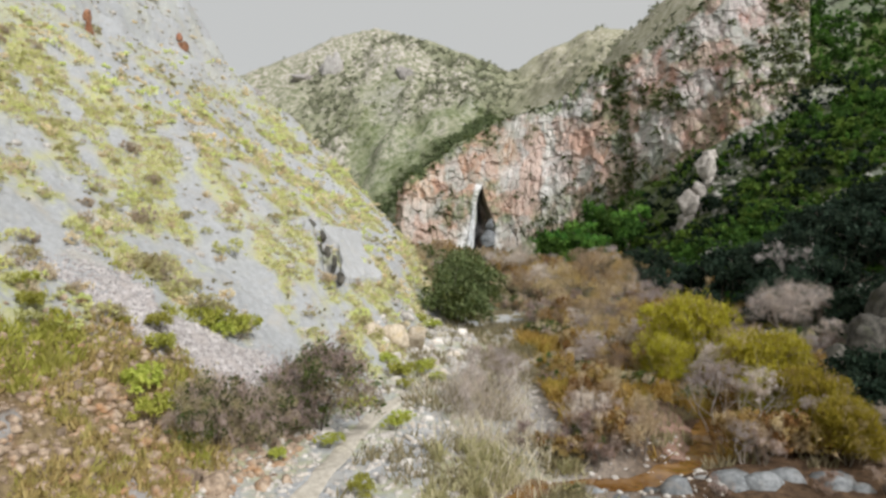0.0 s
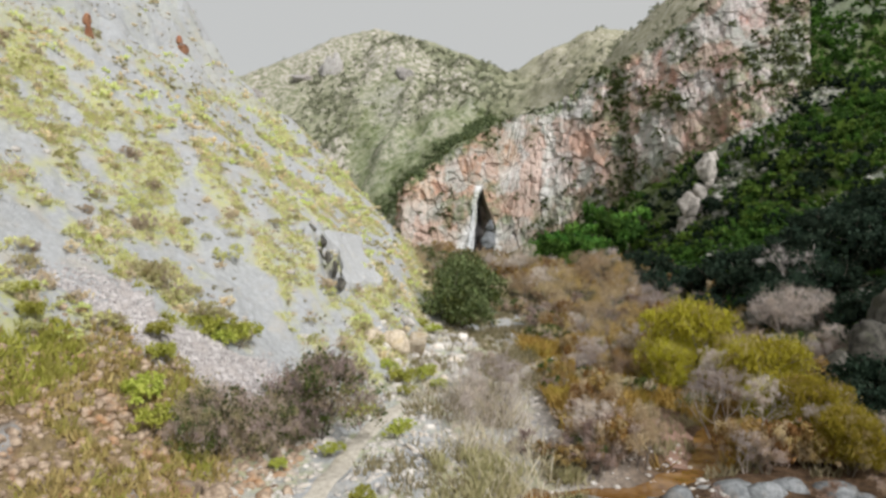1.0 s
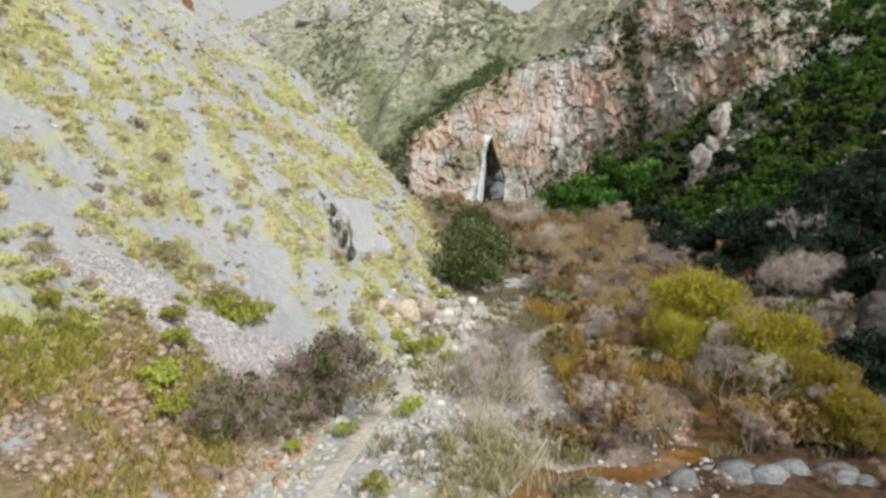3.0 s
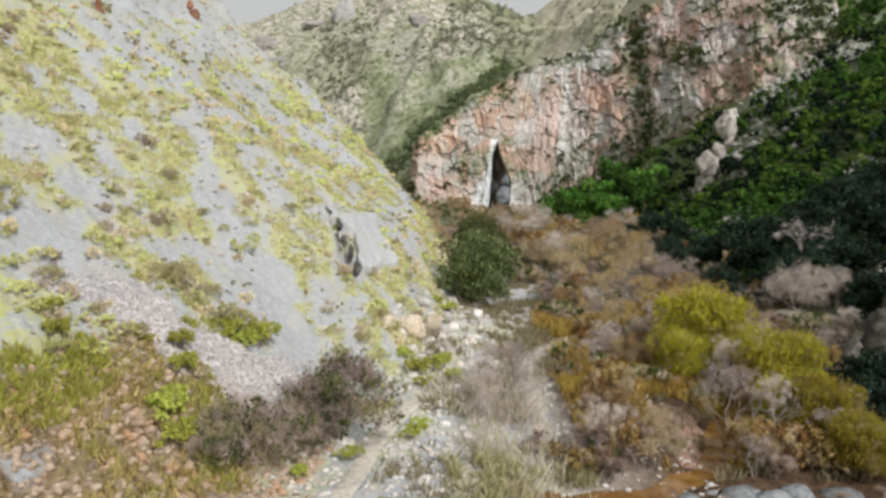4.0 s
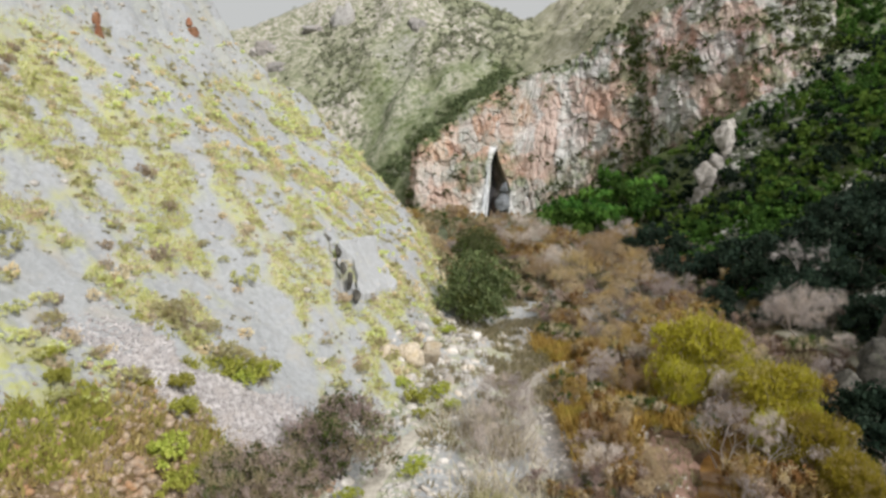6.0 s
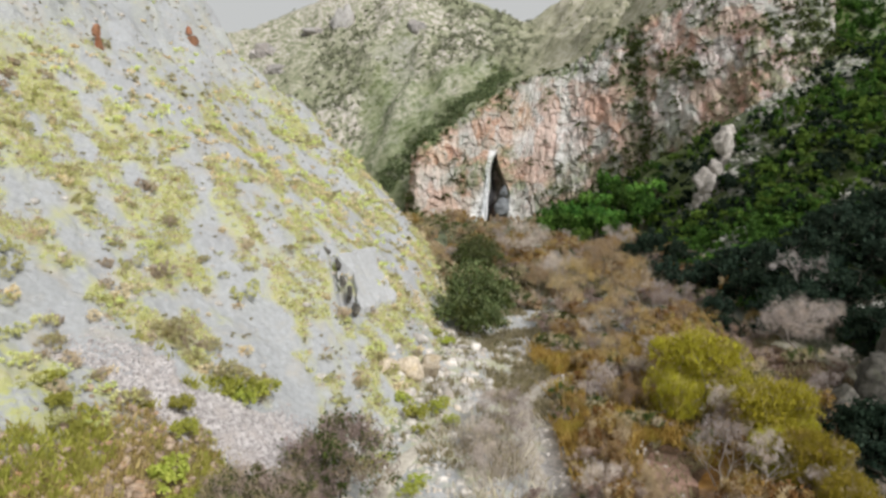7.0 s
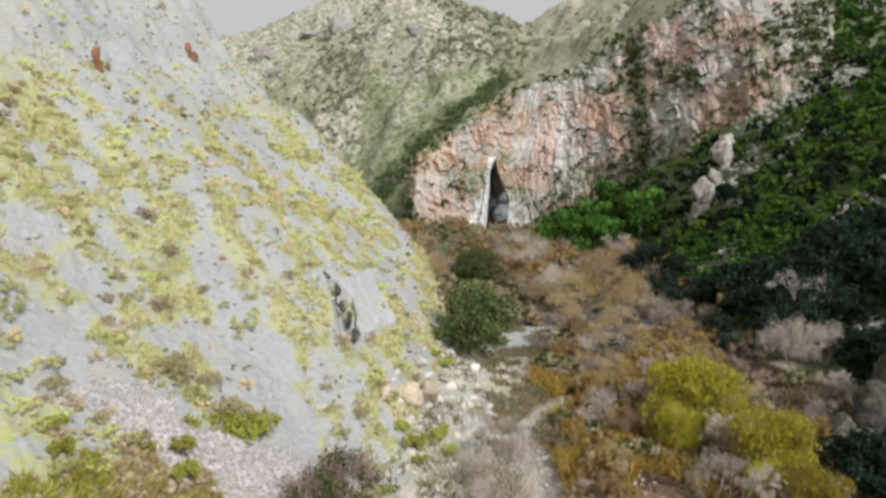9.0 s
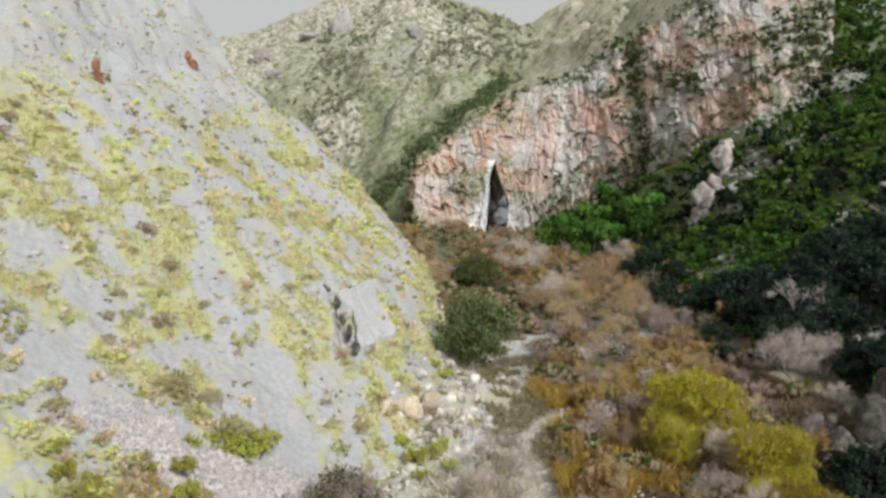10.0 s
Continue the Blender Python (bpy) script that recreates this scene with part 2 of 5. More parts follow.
def attr(nt, name):
    n = nt.nodes.new("ShaderNodeAttribute")
    n.attribute_name = name
    return n.outputs["Fac"]


def mul(nt, a, b, op="MULTIPLY"):
    n = nt.nodes.new("ShaderNodeMath")
    n.operation = op
    for i, v in enumerate((a, b)):
        if isinstance(v, (int, float)):
            n.inputs[i].default_value = v
        else:
            nt.links.new(v, n.inputs[i])
    n.use_clamp = op == "ADD"
    return n.outputs[0]


def relief(nt, b, height, strength, dist):
    n = node(nt, "ShaderNodeBump", Strength=strength, Distance=dist)
    nt.links.new(height, n.inputs["Height"])
    nt.links.new(n.outputs["Normal"], b.inputs["Normal"])


def ground_material():
    """Stony ground: pale rock and soil, with scree, grass and far scrub where the land carries them."""
    m, nt, b = shader("stony_ground", 0.95, 0.12)
    L = nt.links.new
    fine, mid, big = noise_tex(nt, 2.6, 8, rough=0.72), noise_tex(nt, 0.45, 6), noise_tex(nt, 0.07, 4)
    stone = mix(nt, ramp(nt, fine, 0.35, 0.68), (0.37, 0.378, 0.385), (0.47, 0.482, 0.497))
    stone = mix(nt, ramp(nt, mid, 0.52, 0.74), stone, (0.46, 0.435, 0.39))
    cells = voro(nt, 7.0, out="Color")
    sep = nt.nodes.new("ShaderNodeSeparateColor")
    L(cells, sep.inputs["Color"])
    scree = mix(nt, sep.outputs[0], (0.30, 0.295, 0.30), (0.52, 0.52, 0.535))
    scree = mix(nt, ramp(nt, voro(nt, 7.0), 0.40, 0.75, 0.0, 0.5), scree, (0.20, 0.19, 0.19))
    col = mix(nt, attr(nt, "scree"), stone, scree)
    warm = mix(nt, ramp(nt, fine, 0.35, 0.65), (0.10, 0.06, 0.026), (0.29, 0.20, 0.12))
    col = mix(nt, attr(nt, "warm"), col, warm)
    # ground colour darkened for the dark gaps between the valley shrubs
    dark_floor = mix(nt, ramp(nt, fine, 0.35, 0.65), (0.040, 0.021, 0.010), (0.13, 0.075, 0.038))
    col = mix(nt, attr(nt, "dark_floor"), col, dark_floor)
    grass = mix(nt, ramp(nt, mid, 0.4, 0.62), (0.50, 0.53, 0.22), (0.52, 0.47, 0.34))
    grass = mix(nt, ramp(nt, fine, 0.35, 0.65), grass, (0.45, 0.46, 0.19))
    patch = mul(nt, attr(nt, "grass"), ramp(nt, mul(nt, mul(nt, fine, 0.5), mul(nt, mid, 0.5), "ADD"), 0.40, 0.52))
    col = mix(nt, patch, col, grass)
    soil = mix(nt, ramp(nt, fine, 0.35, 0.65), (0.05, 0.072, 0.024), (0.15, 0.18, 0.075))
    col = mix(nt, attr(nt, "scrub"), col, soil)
    # far slopes: scrub in patches with pale rock between; colours paled for haze
    dots = noise_tex(nt, 0.6, 8, rough=0.75)
    f_green = mix(nt, ramp(nt, dots, 0.38, 0.62), (0.195, 0.21, 0.13), (0.345, 0.345, 0.24))
    f_rock = mix(nt, ramp(nt, fine, 0.3, 0.7), (0.33, 0.31, 0.295), (0.54, 0.51, 0.50))
    f_mask = ramp(nt, mul(nt, mul(nt, noise_tex(nt, 0.045, 7, (1, 0.5, 0.8), 0.7), 0.6), mul(nt, dots, 0.4), "ADD"), 0.50, 0.66)
    far = mix(nt, f_mask, f_green, f_rock)
    bush = ramp(nt, voro(nt, 0.42), 0.42, 0.24)
    far = mix(nt, mul(nt, bush, ramp(nt, noise_tex(nt, 0.05, 4), 0.40, 0.56)), far, (0.13, 0.15, 0.07))
    far = mix(nt, mul(nt, attr(nt, "crag"), ramp(nt, dots, 0.44, 0.60)), far, mix(nt, ramp(nt, fine, 0.35, 0.65), (0.40, 0.35, 0.31), (0.66, 0.61, 0.57)))
    far = mix(nt, mul(nt, attr(nt, "dry"), 0.6), far, mix(nt, ramp(nt, dots, 0.36, 0.62), (0.29, 0.27, 0.185), (0.46, 0.43, 0.33)))
    far = mix(nt, mul(nt, attr(nt, "gully"), ramp(nt, dots, 0.34, 0.52, 1.0, 0.6)), far, mix(nt, ramp(nt, dots, 0.4, 0.6), (0.10, 0.145, 0.055), (0.21, 0.255, 0.115)))
    col = mix(nt, attr(nt, "far"), col, far)
    L(col, b.inputs["Base Color"])
    relief(nt, b, mul(nt, fine, mul(nt, voro(nt, 2.2), -0.5), "ADD"), 0.7, 0.25)
    return m


def cliff_material():
    """Layered quartzite: rust, pink and buff with grey faces and dark cracks."""
    m, nt, b = shader("cliff_rock", 0.88, 0.2)
    L = nt.links.new
    up = noise_tex(nt, 0.11, 7, (1, 1, 0.35), 0.65)
    fine = noise_tex(nt, 0.9, 9, (1, 1, 0.5), 0.7)
    patch = noise_tex(nt, 0.06, 5, (1, 1, 0.7))
    tone = attr(nt, "tone")
    grit = noise_tex(nt, 2.6, 8, (1, 1, 0.6), 0.75)
    up_f, lo_t, hi_t = ramp(nt, up, 0.36, 0.64), ramp(nt, tone, 0.26, 0.46, 0.7, 0.0), ramp(nt, tone, 0.54, 0.74, 0.0, 0.6)
    col = mix(nt, up_f, (0.53, 0.49, 0.465), (0.69, 0.67, 0.65))
    col = mix(nt, lo_t, col, (0.60, 0.43, 0.37))
    buff = mix(nt, up_f, (0.45, 0.315, 0.225), (0.61, 0.475, 0.365))
    buff = mix(nt, lo_t, buff, (0.46, 0.28, 0.18))
    col = mix(nt, attr(nt, "buff"), col, buff)
    mauve = mix(nt, up_f, (0.52, 0.40, 0.385), (0.67, 0.565, 0.55))
    mauve = mix(nt, lo_t, mauve, (0.47, 0.25, 0.20))
    col = mix(nt, attr(nt, "mauve"), col, mauve)
    col = mix(nt, hi_t, col, (0.76, 0.71, 0.66))
    panel = attr(nt, "panel")
    col = mix(nt, ramp(nt, panel, 0.30, 0.16, 0.0, 0.55), col, mix(nt, fine, (0.38, 0.19, 0.13), (0.60, 0.36, 0.26)))
    col = mix(nt, ramp(nt, panel, 0.66, 0.80, 0.0, 0.7), col, mix(nt, fine, (0.45, 0.435, 0.425), (0.63, 0.62, 0.605)))
    col = mix(nt, ramp(nt, patch, 0.52, 0.64, 0.0, 0.6), col, (0.66, 0.62, 0.58))
    col = mix(nt, ramp(nt, fine, 0.54, 0.74, 0.0, 0.7), col, (0.80, 0.71, 0.62))
    col = mix(nt, ramp(nt, fine, 0.44, 0.32, 0.0, 0.8), col, (0.22, 0.155, 0.125))
    col = mix(nt, ramp(nt, grit, 0.42, 0.31, 0.0, 0.7), col, (0.16, 0.12, 0.10))
    streak = noise_tex(nt, 0.75, 6, (1, 1, 0.14), 0.7)
    col = mix(nt, ramp(nt, streak, 0.52, 0.66, 0.0, 0.5), col, (0.36, 0.24, 0.20))
    col = mix(nt, ramp(nt, streak, 0.46, 0.36, 0.0, 0.3), col, (0.68, 0.67, 0.66))
    crack = voro(nt, 0.9, (1, 1, 0.4), "DISTANCE_TO_EDGE")
    col = mix(nt, ramp(nt, crack, 0.05, 0.0, 0.0, 0.6), col, (0.12, 0.085, 0.07))
    col = mix(nt, ramp(nt, noise_tex(nt, 0.22, 7, (1, 1, 0.5), 0.7), 0.45, 0.60, 0.0, 0.7), col, (0.40, 0.42, 0.38))
    col = mix(nt, attr(nt, "pale"), col, mix(nt, fine, (0.62, 0.62, 0.62), (0.84, 0.83, 0.81)))
    col = mix(nt, attr(nt, "rust"), col, mix(nt, fine, (0.42, 0.20, 0.13), (0.66, 0.41, 0.29)))
    green = mix(nt, ramp(nt, fine, 0.4, 0.6), (0.07, 0.105, 0.045), (0.20, 0.235, 0.11))
    col = mix(nt, mul(nt, attr(nt, "plants"), ramp(nt, noise_tex(nt, 0.5, 7, rough=0.75), 0.40, 0.55)), col, green)
    col = mix(nt, attr(nt, "slot_dark"), col, (0.035, 0.037, 0.042))
    L(col, b.inputs["Base Color"])
    relief(nt, b, mul(nt, fine, mul(nt, grit, 0.5), "ADD"), 0.7, 0.35)
    return m


def rock_material(name, dark, light, tint, scale=1.5):
    m, nt, b = shader(name, 0.85, 0.25)
    f = noise_tex(nt, scale * 2.2, 8, rough=0.7)
    col = mix(nt, ramp(nt, f, 0.33, 0.68), dark, light)
    col = mix(nt, ramp(nt, noise_tex(nt, scale * 0.5, 4), 0.5, 0.68), col, tint)
    rnd = nt.nodes.new("ShaderNodeObjectInfo").outputs["Random"]
    hsv = node(nt, "ShaderNodeHueSaturation")
    nt.links.new(ramp(nt, rnd, 0, 1, 0.72, 1.25), hsv.inputs["Value"])
    nt.links.new(col, hsv.inputs["Color"])
    nt.links.new(hsv.outputs["Color"], b.inputs["Base Color"])
    relief(nt, b, f, 0.6, 0.06)
    return m


def leaf_material(name, dark, light, other=None, rough=0.8, through_light=0.4, clump=0.9):
    """Leaves or twigs: each clump its own shade, some of the other colour."""
    m, nt, b = shader(name, rough, 0.15)
    isl = nt.nodes.new("ShaderNodeNewGeometry").outputs["Random Per Island"]
    rnd = nt.nodes.new("ShaderNodeObjectInfo").outputs["Random"]
    col = mix(nt, isl, dark, light)
    if other:
        n = noise_tex(nt, clump, 3)
        col = mix(nt, ramp(nt, n, 0.46, 0.62), col, other)
    hsv = node(nt, "ShaderNodeHueSaturation")
    nt.links.new(ramp(nt, rnd, 0, 1, 0.485, 0.515), hsv.inputs["Hue"])
    nt.links.new(ramp(nt, rnd, 0, 1, 0.75, 1.25), hsv.inputs["Value"])
    nt.links.new(col, hsv.inputs["Color"])
    nt.links.new(hsv.outputs["Color"], b.inputs["Base Color"])
    # thin leaves let some light through
    thin, both = nt.nodes.new("ShaderNodeBsdfTranslucent"), node(nt, "ShaderNodeMixShader", Fac=through_light)
    nt.links.new(hsv.outputs["Color"], thin.inputs["Color"])
    nt.links.new(b.outputs["BSDF"], both.inputs[1])
    nt.links.new(thin.outputs["BSDF"], both.inputs[2])
    nt.links.new(both.outputs["Shader"], nt.nodes["Material Output"].inputs["Surface"])
    return m


M_GROUND, M_CLIFF = ground_material(), cliff_material()
# ---- the land ----
def grid_mesh(name, X, Y, Z, mat, smooth=True):
    """A sheet from arrays of places, rows by columns."""
    r, c = X.shape
    me = bpy.data.meshes.new(name)
    v = np.stack([X, Y, Z], -1).reshape(-1, 3)
    i = np.arange(r * c).reshape(r, c)
    a, b_, c_, d = i[:-1, :-1], i[:-1, 1:], i[1:, 1:], i[1:, :-1]
    f = np.stack([a, b_, c_, d], -1).reshape(-1, 4)
    me.vertices.add(len(v))
    me.vertices.foreach_set("co", v.ravel())
    me.loops.add(f.size)
    me.loops.foreach_set("vertex_index", f.ravel())
    me.polygons.add(len(f))
    me.polygons.foreach_set("loop_start", np.arange(0, f.size, 4))
    me.polygons.foreach_set("use_smooth", np.full(len(f), smooth))
    me.update(calc_edges=True)
    me.validate()
    me.materials.append(mat)
    return me


def mask(me, name, values):
    a = me.attributes.new(name, "FLOAT", "POINT")
    a.data.foreach_set("value", np.clip(values, 0, 1).astype(np.float32).ravel())


def scree_mask(x, y):
    d, s = line_dist(x, y, SCREE_A)
    w = np.interp(s, [0, 0.5, 0.8, 1], [2.2, 1.8, 1.9, 2.0])
    e, q = line_dist(x, y, SCREE_B)
    n = 0.5 * fbm(x * 0.6, y * 0.6, octaves=3, seed=41)
    return np.maximum(step(1.15, 0.85, d / w + n), step(1.2, 0.8, e / 1.2 + n))


def patches(x, y):
    """Where plants have taken hold on the sunlit hill."""
    return 0.30 * fbm(x * 0.10, y * 0.10, octaves=2, seed=45) + 0.95 * fbm(x * 0.60 + 0.25 * y, y * 0.42 - x * 0.14, octaves=3, seed=46)


def slope_gaps(x, y):
    """Where bare rock shows between the bushes of the shaded slope."""
    return fbm(x * 0.10 + y * 0.05, y * 0.16 - x * 0.05, octaves=3, seed=97)


def build_ground():
    az = np.concatenate([np.linspace(-180, -42, 60)[:-1], np.linspace(-42, 42, 520), np.linspace(42, 180, 60)[1:]])
    rr = np.concatenate([np.linspace(0.01, 22, 24)[:-1], np.geomspace(22, 330, 430), np.geomspace(330, 3000, 30)[1:]])
    A, R = np.meshgrid(np.radians(az), rr)
    X, Y = R * np.sin(A), R * np.cos(A)
    Z = ground_z(X, Y)
    lh, rh, fl, fz = left_z(X, Y), right_z(X, Y), floor_z(X, Y), far_z(X, Y)
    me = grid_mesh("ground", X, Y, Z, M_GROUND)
    left = step(-0.5, 1.5, lh - np.maximum(fl, rh))
    right = step(-0.5, 1.5, rh - np.maximum(fl, lh)) * step(20, 24, X)
    far = step(-1.0, 1.0, fz - np.maximum(np.maximum(lh, rh), fl)) * step(150, 175, Y)
    bc = (Z > np.maximum(np.maximum(lh, rh), np.maximum(fl, fz)) + 0.3)
    far = np.maximum(far, bc)
    scree = scree_mask(X, Y) * left * step(10.5, 7.0, lh) * step(39.5, 36.5, Y)
    g = patches(X, Y)
    high = step(25, 31, lh)
    mask(me, "scree", scree + 0.35 * left * step(0.25, 0.7, fbm(X * 0.1, Y * 0.1, octaves=3, seed=48)))
    warm = left * step(8.2, 5.6, lh) * step(37, 29, Y) * step(-0.7, 0.1, g + 0.3)
    warm = np.maximum(warm, (1 - left) * (1 - right) * np.maximum(step(2.5, 7.5, X), step(33.5, 31.0, Y) * step(-0.8, 1.2, X)) * step(70, 60, Y) * 0.7)
    mask(me, "grass", (1 - 0.85 * warm) * left * (1 - scree_mask(X, Y)) * step(-0.45, 0.45, g) * (1 - 0.85 * high) + (1 - left) * (1 - right) * 0.55 * step(-0.2, 0.4, g) * step(7, 3, X))
    mask(me, "warm", warm)
    mask(me, "dark_floor", (1 - left) * (1 - right) * step(7.0, 11.0, X) * step(75, 64, Y) * 0.9)
    gap = step(0.35, 0.6, slope_gaps(X, Y))
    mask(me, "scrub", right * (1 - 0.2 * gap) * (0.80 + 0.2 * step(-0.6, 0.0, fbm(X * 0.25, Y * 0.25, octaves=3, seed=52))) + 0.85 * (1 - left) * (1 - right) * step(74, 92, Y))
    mask(me, "far", far)
    mask(me, "dry", far * step(0.05, 0.14, X / np.maximum(Y, 1)))
    cr = fbm(X * 0.045, Y * 0.045, octaves=3, seed=36)
    steep = np.abs(fbm(X * 0.022 + Y * 0.012, Y * 0.010, octaves=4, seed=31))
    mask(me, "crag", far * np.maximum(step(0.22, 0.42, cr + 0.15 * fbm(X * 0.3, Y * 0.3, octaves=2, seed=37)), 0.5 * step(0.05, 0.0, steep) + 0.6 * bc + 1.0 * np.exp(-(line_dist(X, Y, RIB)[0] / 2.2) ** 2) + 0.85 * step(42, 10, FAR - np.hypot(X, Y)) * step(0.0, -0.09, X / np.maximum(Y, 1))))
    mask(me, "gully", far * np.maximum(np.exp(-(line_dist(X, Y, GULLY)[0] / 3.8) ** 2), 0.62 * step(34, 58, FAR - np.hypot(X, Y)) * step(-0.15, 0.35, fbm(X * 0.05, Y * 0.05, octaves=3, seed=57)) * step(0.08, 0.0, X / np.maximum(Y, 1))))
    return tagged(new("ground", me), "stony valley floor and bare slopes with thin grass", "ground", kind="structure")


SCREE_A = [(-32.0, 36.0), (-20.6, 33.8), (-16.6, 33.7), (-12.6, 33.6), (-9.8, 34.5)]
SCREE_B = [(-12.5, 45.5), (-9.9, 42.0), (-9.0, 38.5), (-9.2, 36.0)]
ground = build_ground()


def cliff_xyz(u, v):
    fx, fy, fz = (np.interp(u, U, k) for k in (FOOT_X, FOOT_Y, FOOT_Z))
    rx, ry, rz = (np.interp(u, U, k) for k in (RIM_X, RIM_Y, RIM_Z))
    fz = fz - 4.0
    h = v ** 0.9
    back = np.interp(v, [0, 0.25, 0.5, 0.62, 0.8, 1.0], [0, 0.12, 0.3, 0.52, 0.70, 1.0])
    x, y, z = fx + (rx - fx) * back, fy + (ry - fy) * back, fz + (rz - fz) * h
    # outward in plan
    du = 1e-3
    gx = np.interp(u + du, U, FOOT_X) - np.interp(u - du, U, FOOT_X)
    gy = np.interp(u + du, U, FOOT_Y) - np.interp(u - du, U, FOOT_Y)
    ln = np.hypot(gx, gy) + 1e-9
    nx, ny = gy / ln, -gx / ln
    s = u * 110.0
    ws, wz = s + 0.5 * fbm(s * 0.3, z * 0.3, octaves=2, seed=58), z + 0.5 * fbm(s * 0.3, z * 0.3, octaves=2, seed=59)
    d = 1.5 * fbm(ws * 0.09, wz * 0.05, octaves=3, seed=61)                        # buttresses
    d = d - 0.9 * np.exp(-(fbm(ws * 0.10, wz * 0.06, octaves=4, seed=63) / 0.05) ** 2)   # gullies
    low = step(0.48, 0.40, u)
    d = d + 0.55 * low * vnoise(wz * 0.75 + 0.12 * ws, ws * 0.10, seed=80)   # bedding
    v1, ax, az = blocks(ws * 0.40 + 0.05 * wz, wz * (0.16 + 0.16 * low), 66)
    v2, bx, bz = blocks(ws * 0.95, wz * (0.42 + 0.5 * low) + 0.05 * ws, 67)
    v3, cx, cz = blocks(ws * 2.1, wz * 1.2, 68)
    v4, ex, ez = blocks(ws * 3.6, wz * 2.2, 69)
    d = d + 0.9 * (v1 - 0.5) + 0.3 * ax * (v1 - 0.3) - 0.4 * az
    d = d + 0.50 * (v2 - 0.5) + 0.2 * bx * (0.5 - v2) - 0.2 * bz + 0.30 * (v3 - 0.5) + 0.17 * (v4 - 0.5)
    d = 0.62 * d
    d = d - 1.4 * np.exp(-((u - 0.655 - 0.02 * (1 - v)) / 0.016) ** 2)               # the green gully
    d = d - 0.4 * np.exp(-(vnoise(ws * 0.42 + 0.1 * wz, wz * 0.12, seed=77) / 0.06) ** 2) - 0.28 * np.exp(-(vnoise(ws * 0.9, wz * 0.16 + 0.1 * ws, seed=78) / 0.07) ** 2)   # fissures
    tone = 0.34 * v1 + 0.30 * v2 + 0.22 * v3 + 0.14 * v4
    return x, y, z, nx, ny, d, s, tone, blocks(ws * 0.20 + 0.04 * wz, wz * 0.12, 70)[0]


def build_cliff():
    u, v = np.meshgrid(np.linspace(0, 1, 600), np.linspace(0, 1, 310))
    x, y, z, nx, ny, d, s, tone, panel = cliff_xyz(u, v)
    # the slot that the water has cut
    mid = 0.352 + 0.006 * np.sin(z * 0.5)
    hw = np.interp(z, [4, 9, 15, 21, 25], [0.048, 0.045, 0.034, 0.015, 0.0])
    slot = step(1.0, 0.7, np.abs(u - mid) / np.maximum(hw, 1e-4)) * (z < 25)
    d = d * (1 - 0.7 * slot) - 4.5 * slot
    x, y = x + nx * d, y + ny * d
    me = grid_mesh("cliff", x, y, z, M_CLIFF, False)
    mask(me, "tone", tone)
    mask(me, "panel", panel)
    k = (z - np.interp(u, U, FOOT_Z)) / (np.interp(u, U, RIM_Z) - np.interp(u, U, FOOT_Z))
    # near-black colour inside the slot, blackest on its left side
    mask(me, "slot_dark", slot * (0.55 + 0.4 * step(0.2, -0.4, (u - mid) / np.maximum(hw, 1e-3))))
    mask(me, "pale", np.maximum(0.3 * step(0.08, 0.02, np.abs(u - 0.487 + 0.03 * k)) * step(0.15, 0.25, k) * step(0.66, 0.5, k),
                                1.2 * step(1.9, 1.1, np.abs(u - mid + 0.008) / np.maximum(hw, 0.010)) * (z < 25.5) * (1 - slot) * np.where(u < mid, 1.0, 0.75 * step(17, 14, z))))
    rust = step(0.20, 0.08, u) * 0.4 * (k < 0.95) + 0.42 * step(0.12, 0.40, fbm(s * 0.17, z * 0.15, octaves=5, seed=71)) * (u > 0.1)
    mask(me, "rust", rust)
    mask(me, "buff", step(0.46, 0.38, u + 0.04 * fbm(s * 0.15, z * 0.12, octaves=2, seed=74)))
    mask(me, "mauve", step(0.60, 0.68, u + 0.03 * fbm(s * 0.15, z * 0.12, octaves=2, seed=76)))
    gully = np.exp(-((u - 0.655 - 0.02 * (1 - k)) / 0.026) ** 2)
    mask(me, "plants", np.maximum.reduce([step(0.86, 0.98, k + 0.07 * fbm(s * 0.2, z * 0.1, seed=73)), gully * 0.95, 0.6 * step(0.36, 0.10, k + 0.12 * fbm(s * 0.15, z * 0.15, seed=79)) * (u > 0.46),
                                          0.7 * step(0.25, 0.6, fbm(s * 0.10, z * 0.10, octaves=3, seed=75)), 0.8 * step(0.88, 0.97, u + 0.05 * fbm(z * 0.2, s * 0.2, seed=72))]))
    return tagged(new("cliff", me), "rust and grey layered rock cliff above the gorge", "cliff", kind="structure")


cliff = build_cliff()
# ---- building blocks for plants and stones ----
rng = np.random.default_rng(7)


def mesh_of(name, verts, faces, mats, index=None, smooth=False):
    me = bpy.data.meshes.new(name)
    v, f = np.asarray(verts, float), np.asarray(faces, int)
    k = f.shape[1]
    me.vertices.add(len(v))
    me.vertices.foreach_set("co", v.ravel())
    me.loops.add(f.size)
    me.loops.foreach_set("vertex_index", f.ravel())
    me.polygons.add(len(f))
    me.polygons.foreach_set("loop_start", np.arange(0, f.size, k))
    if smooth:
        me.polygons.foreach_set("use_smooth", np.ones(len(f), bool))
    me.update(calc_edges=True)
    for m in mats if isinstance(mats, (list, tuple)) else [mats]:
        me.materials.append(m)
    return me


def part(name, me, parent, label="", kind=""):
    ob = new(name, me)
    ob.parent = parent
    tagged(ob, kind=kind)
    return tagged(ob, label) if label else ob


def unit(v):
    return v / (np.linalg.norm(v, axis=-1, keepdims=True) + 1e-9)


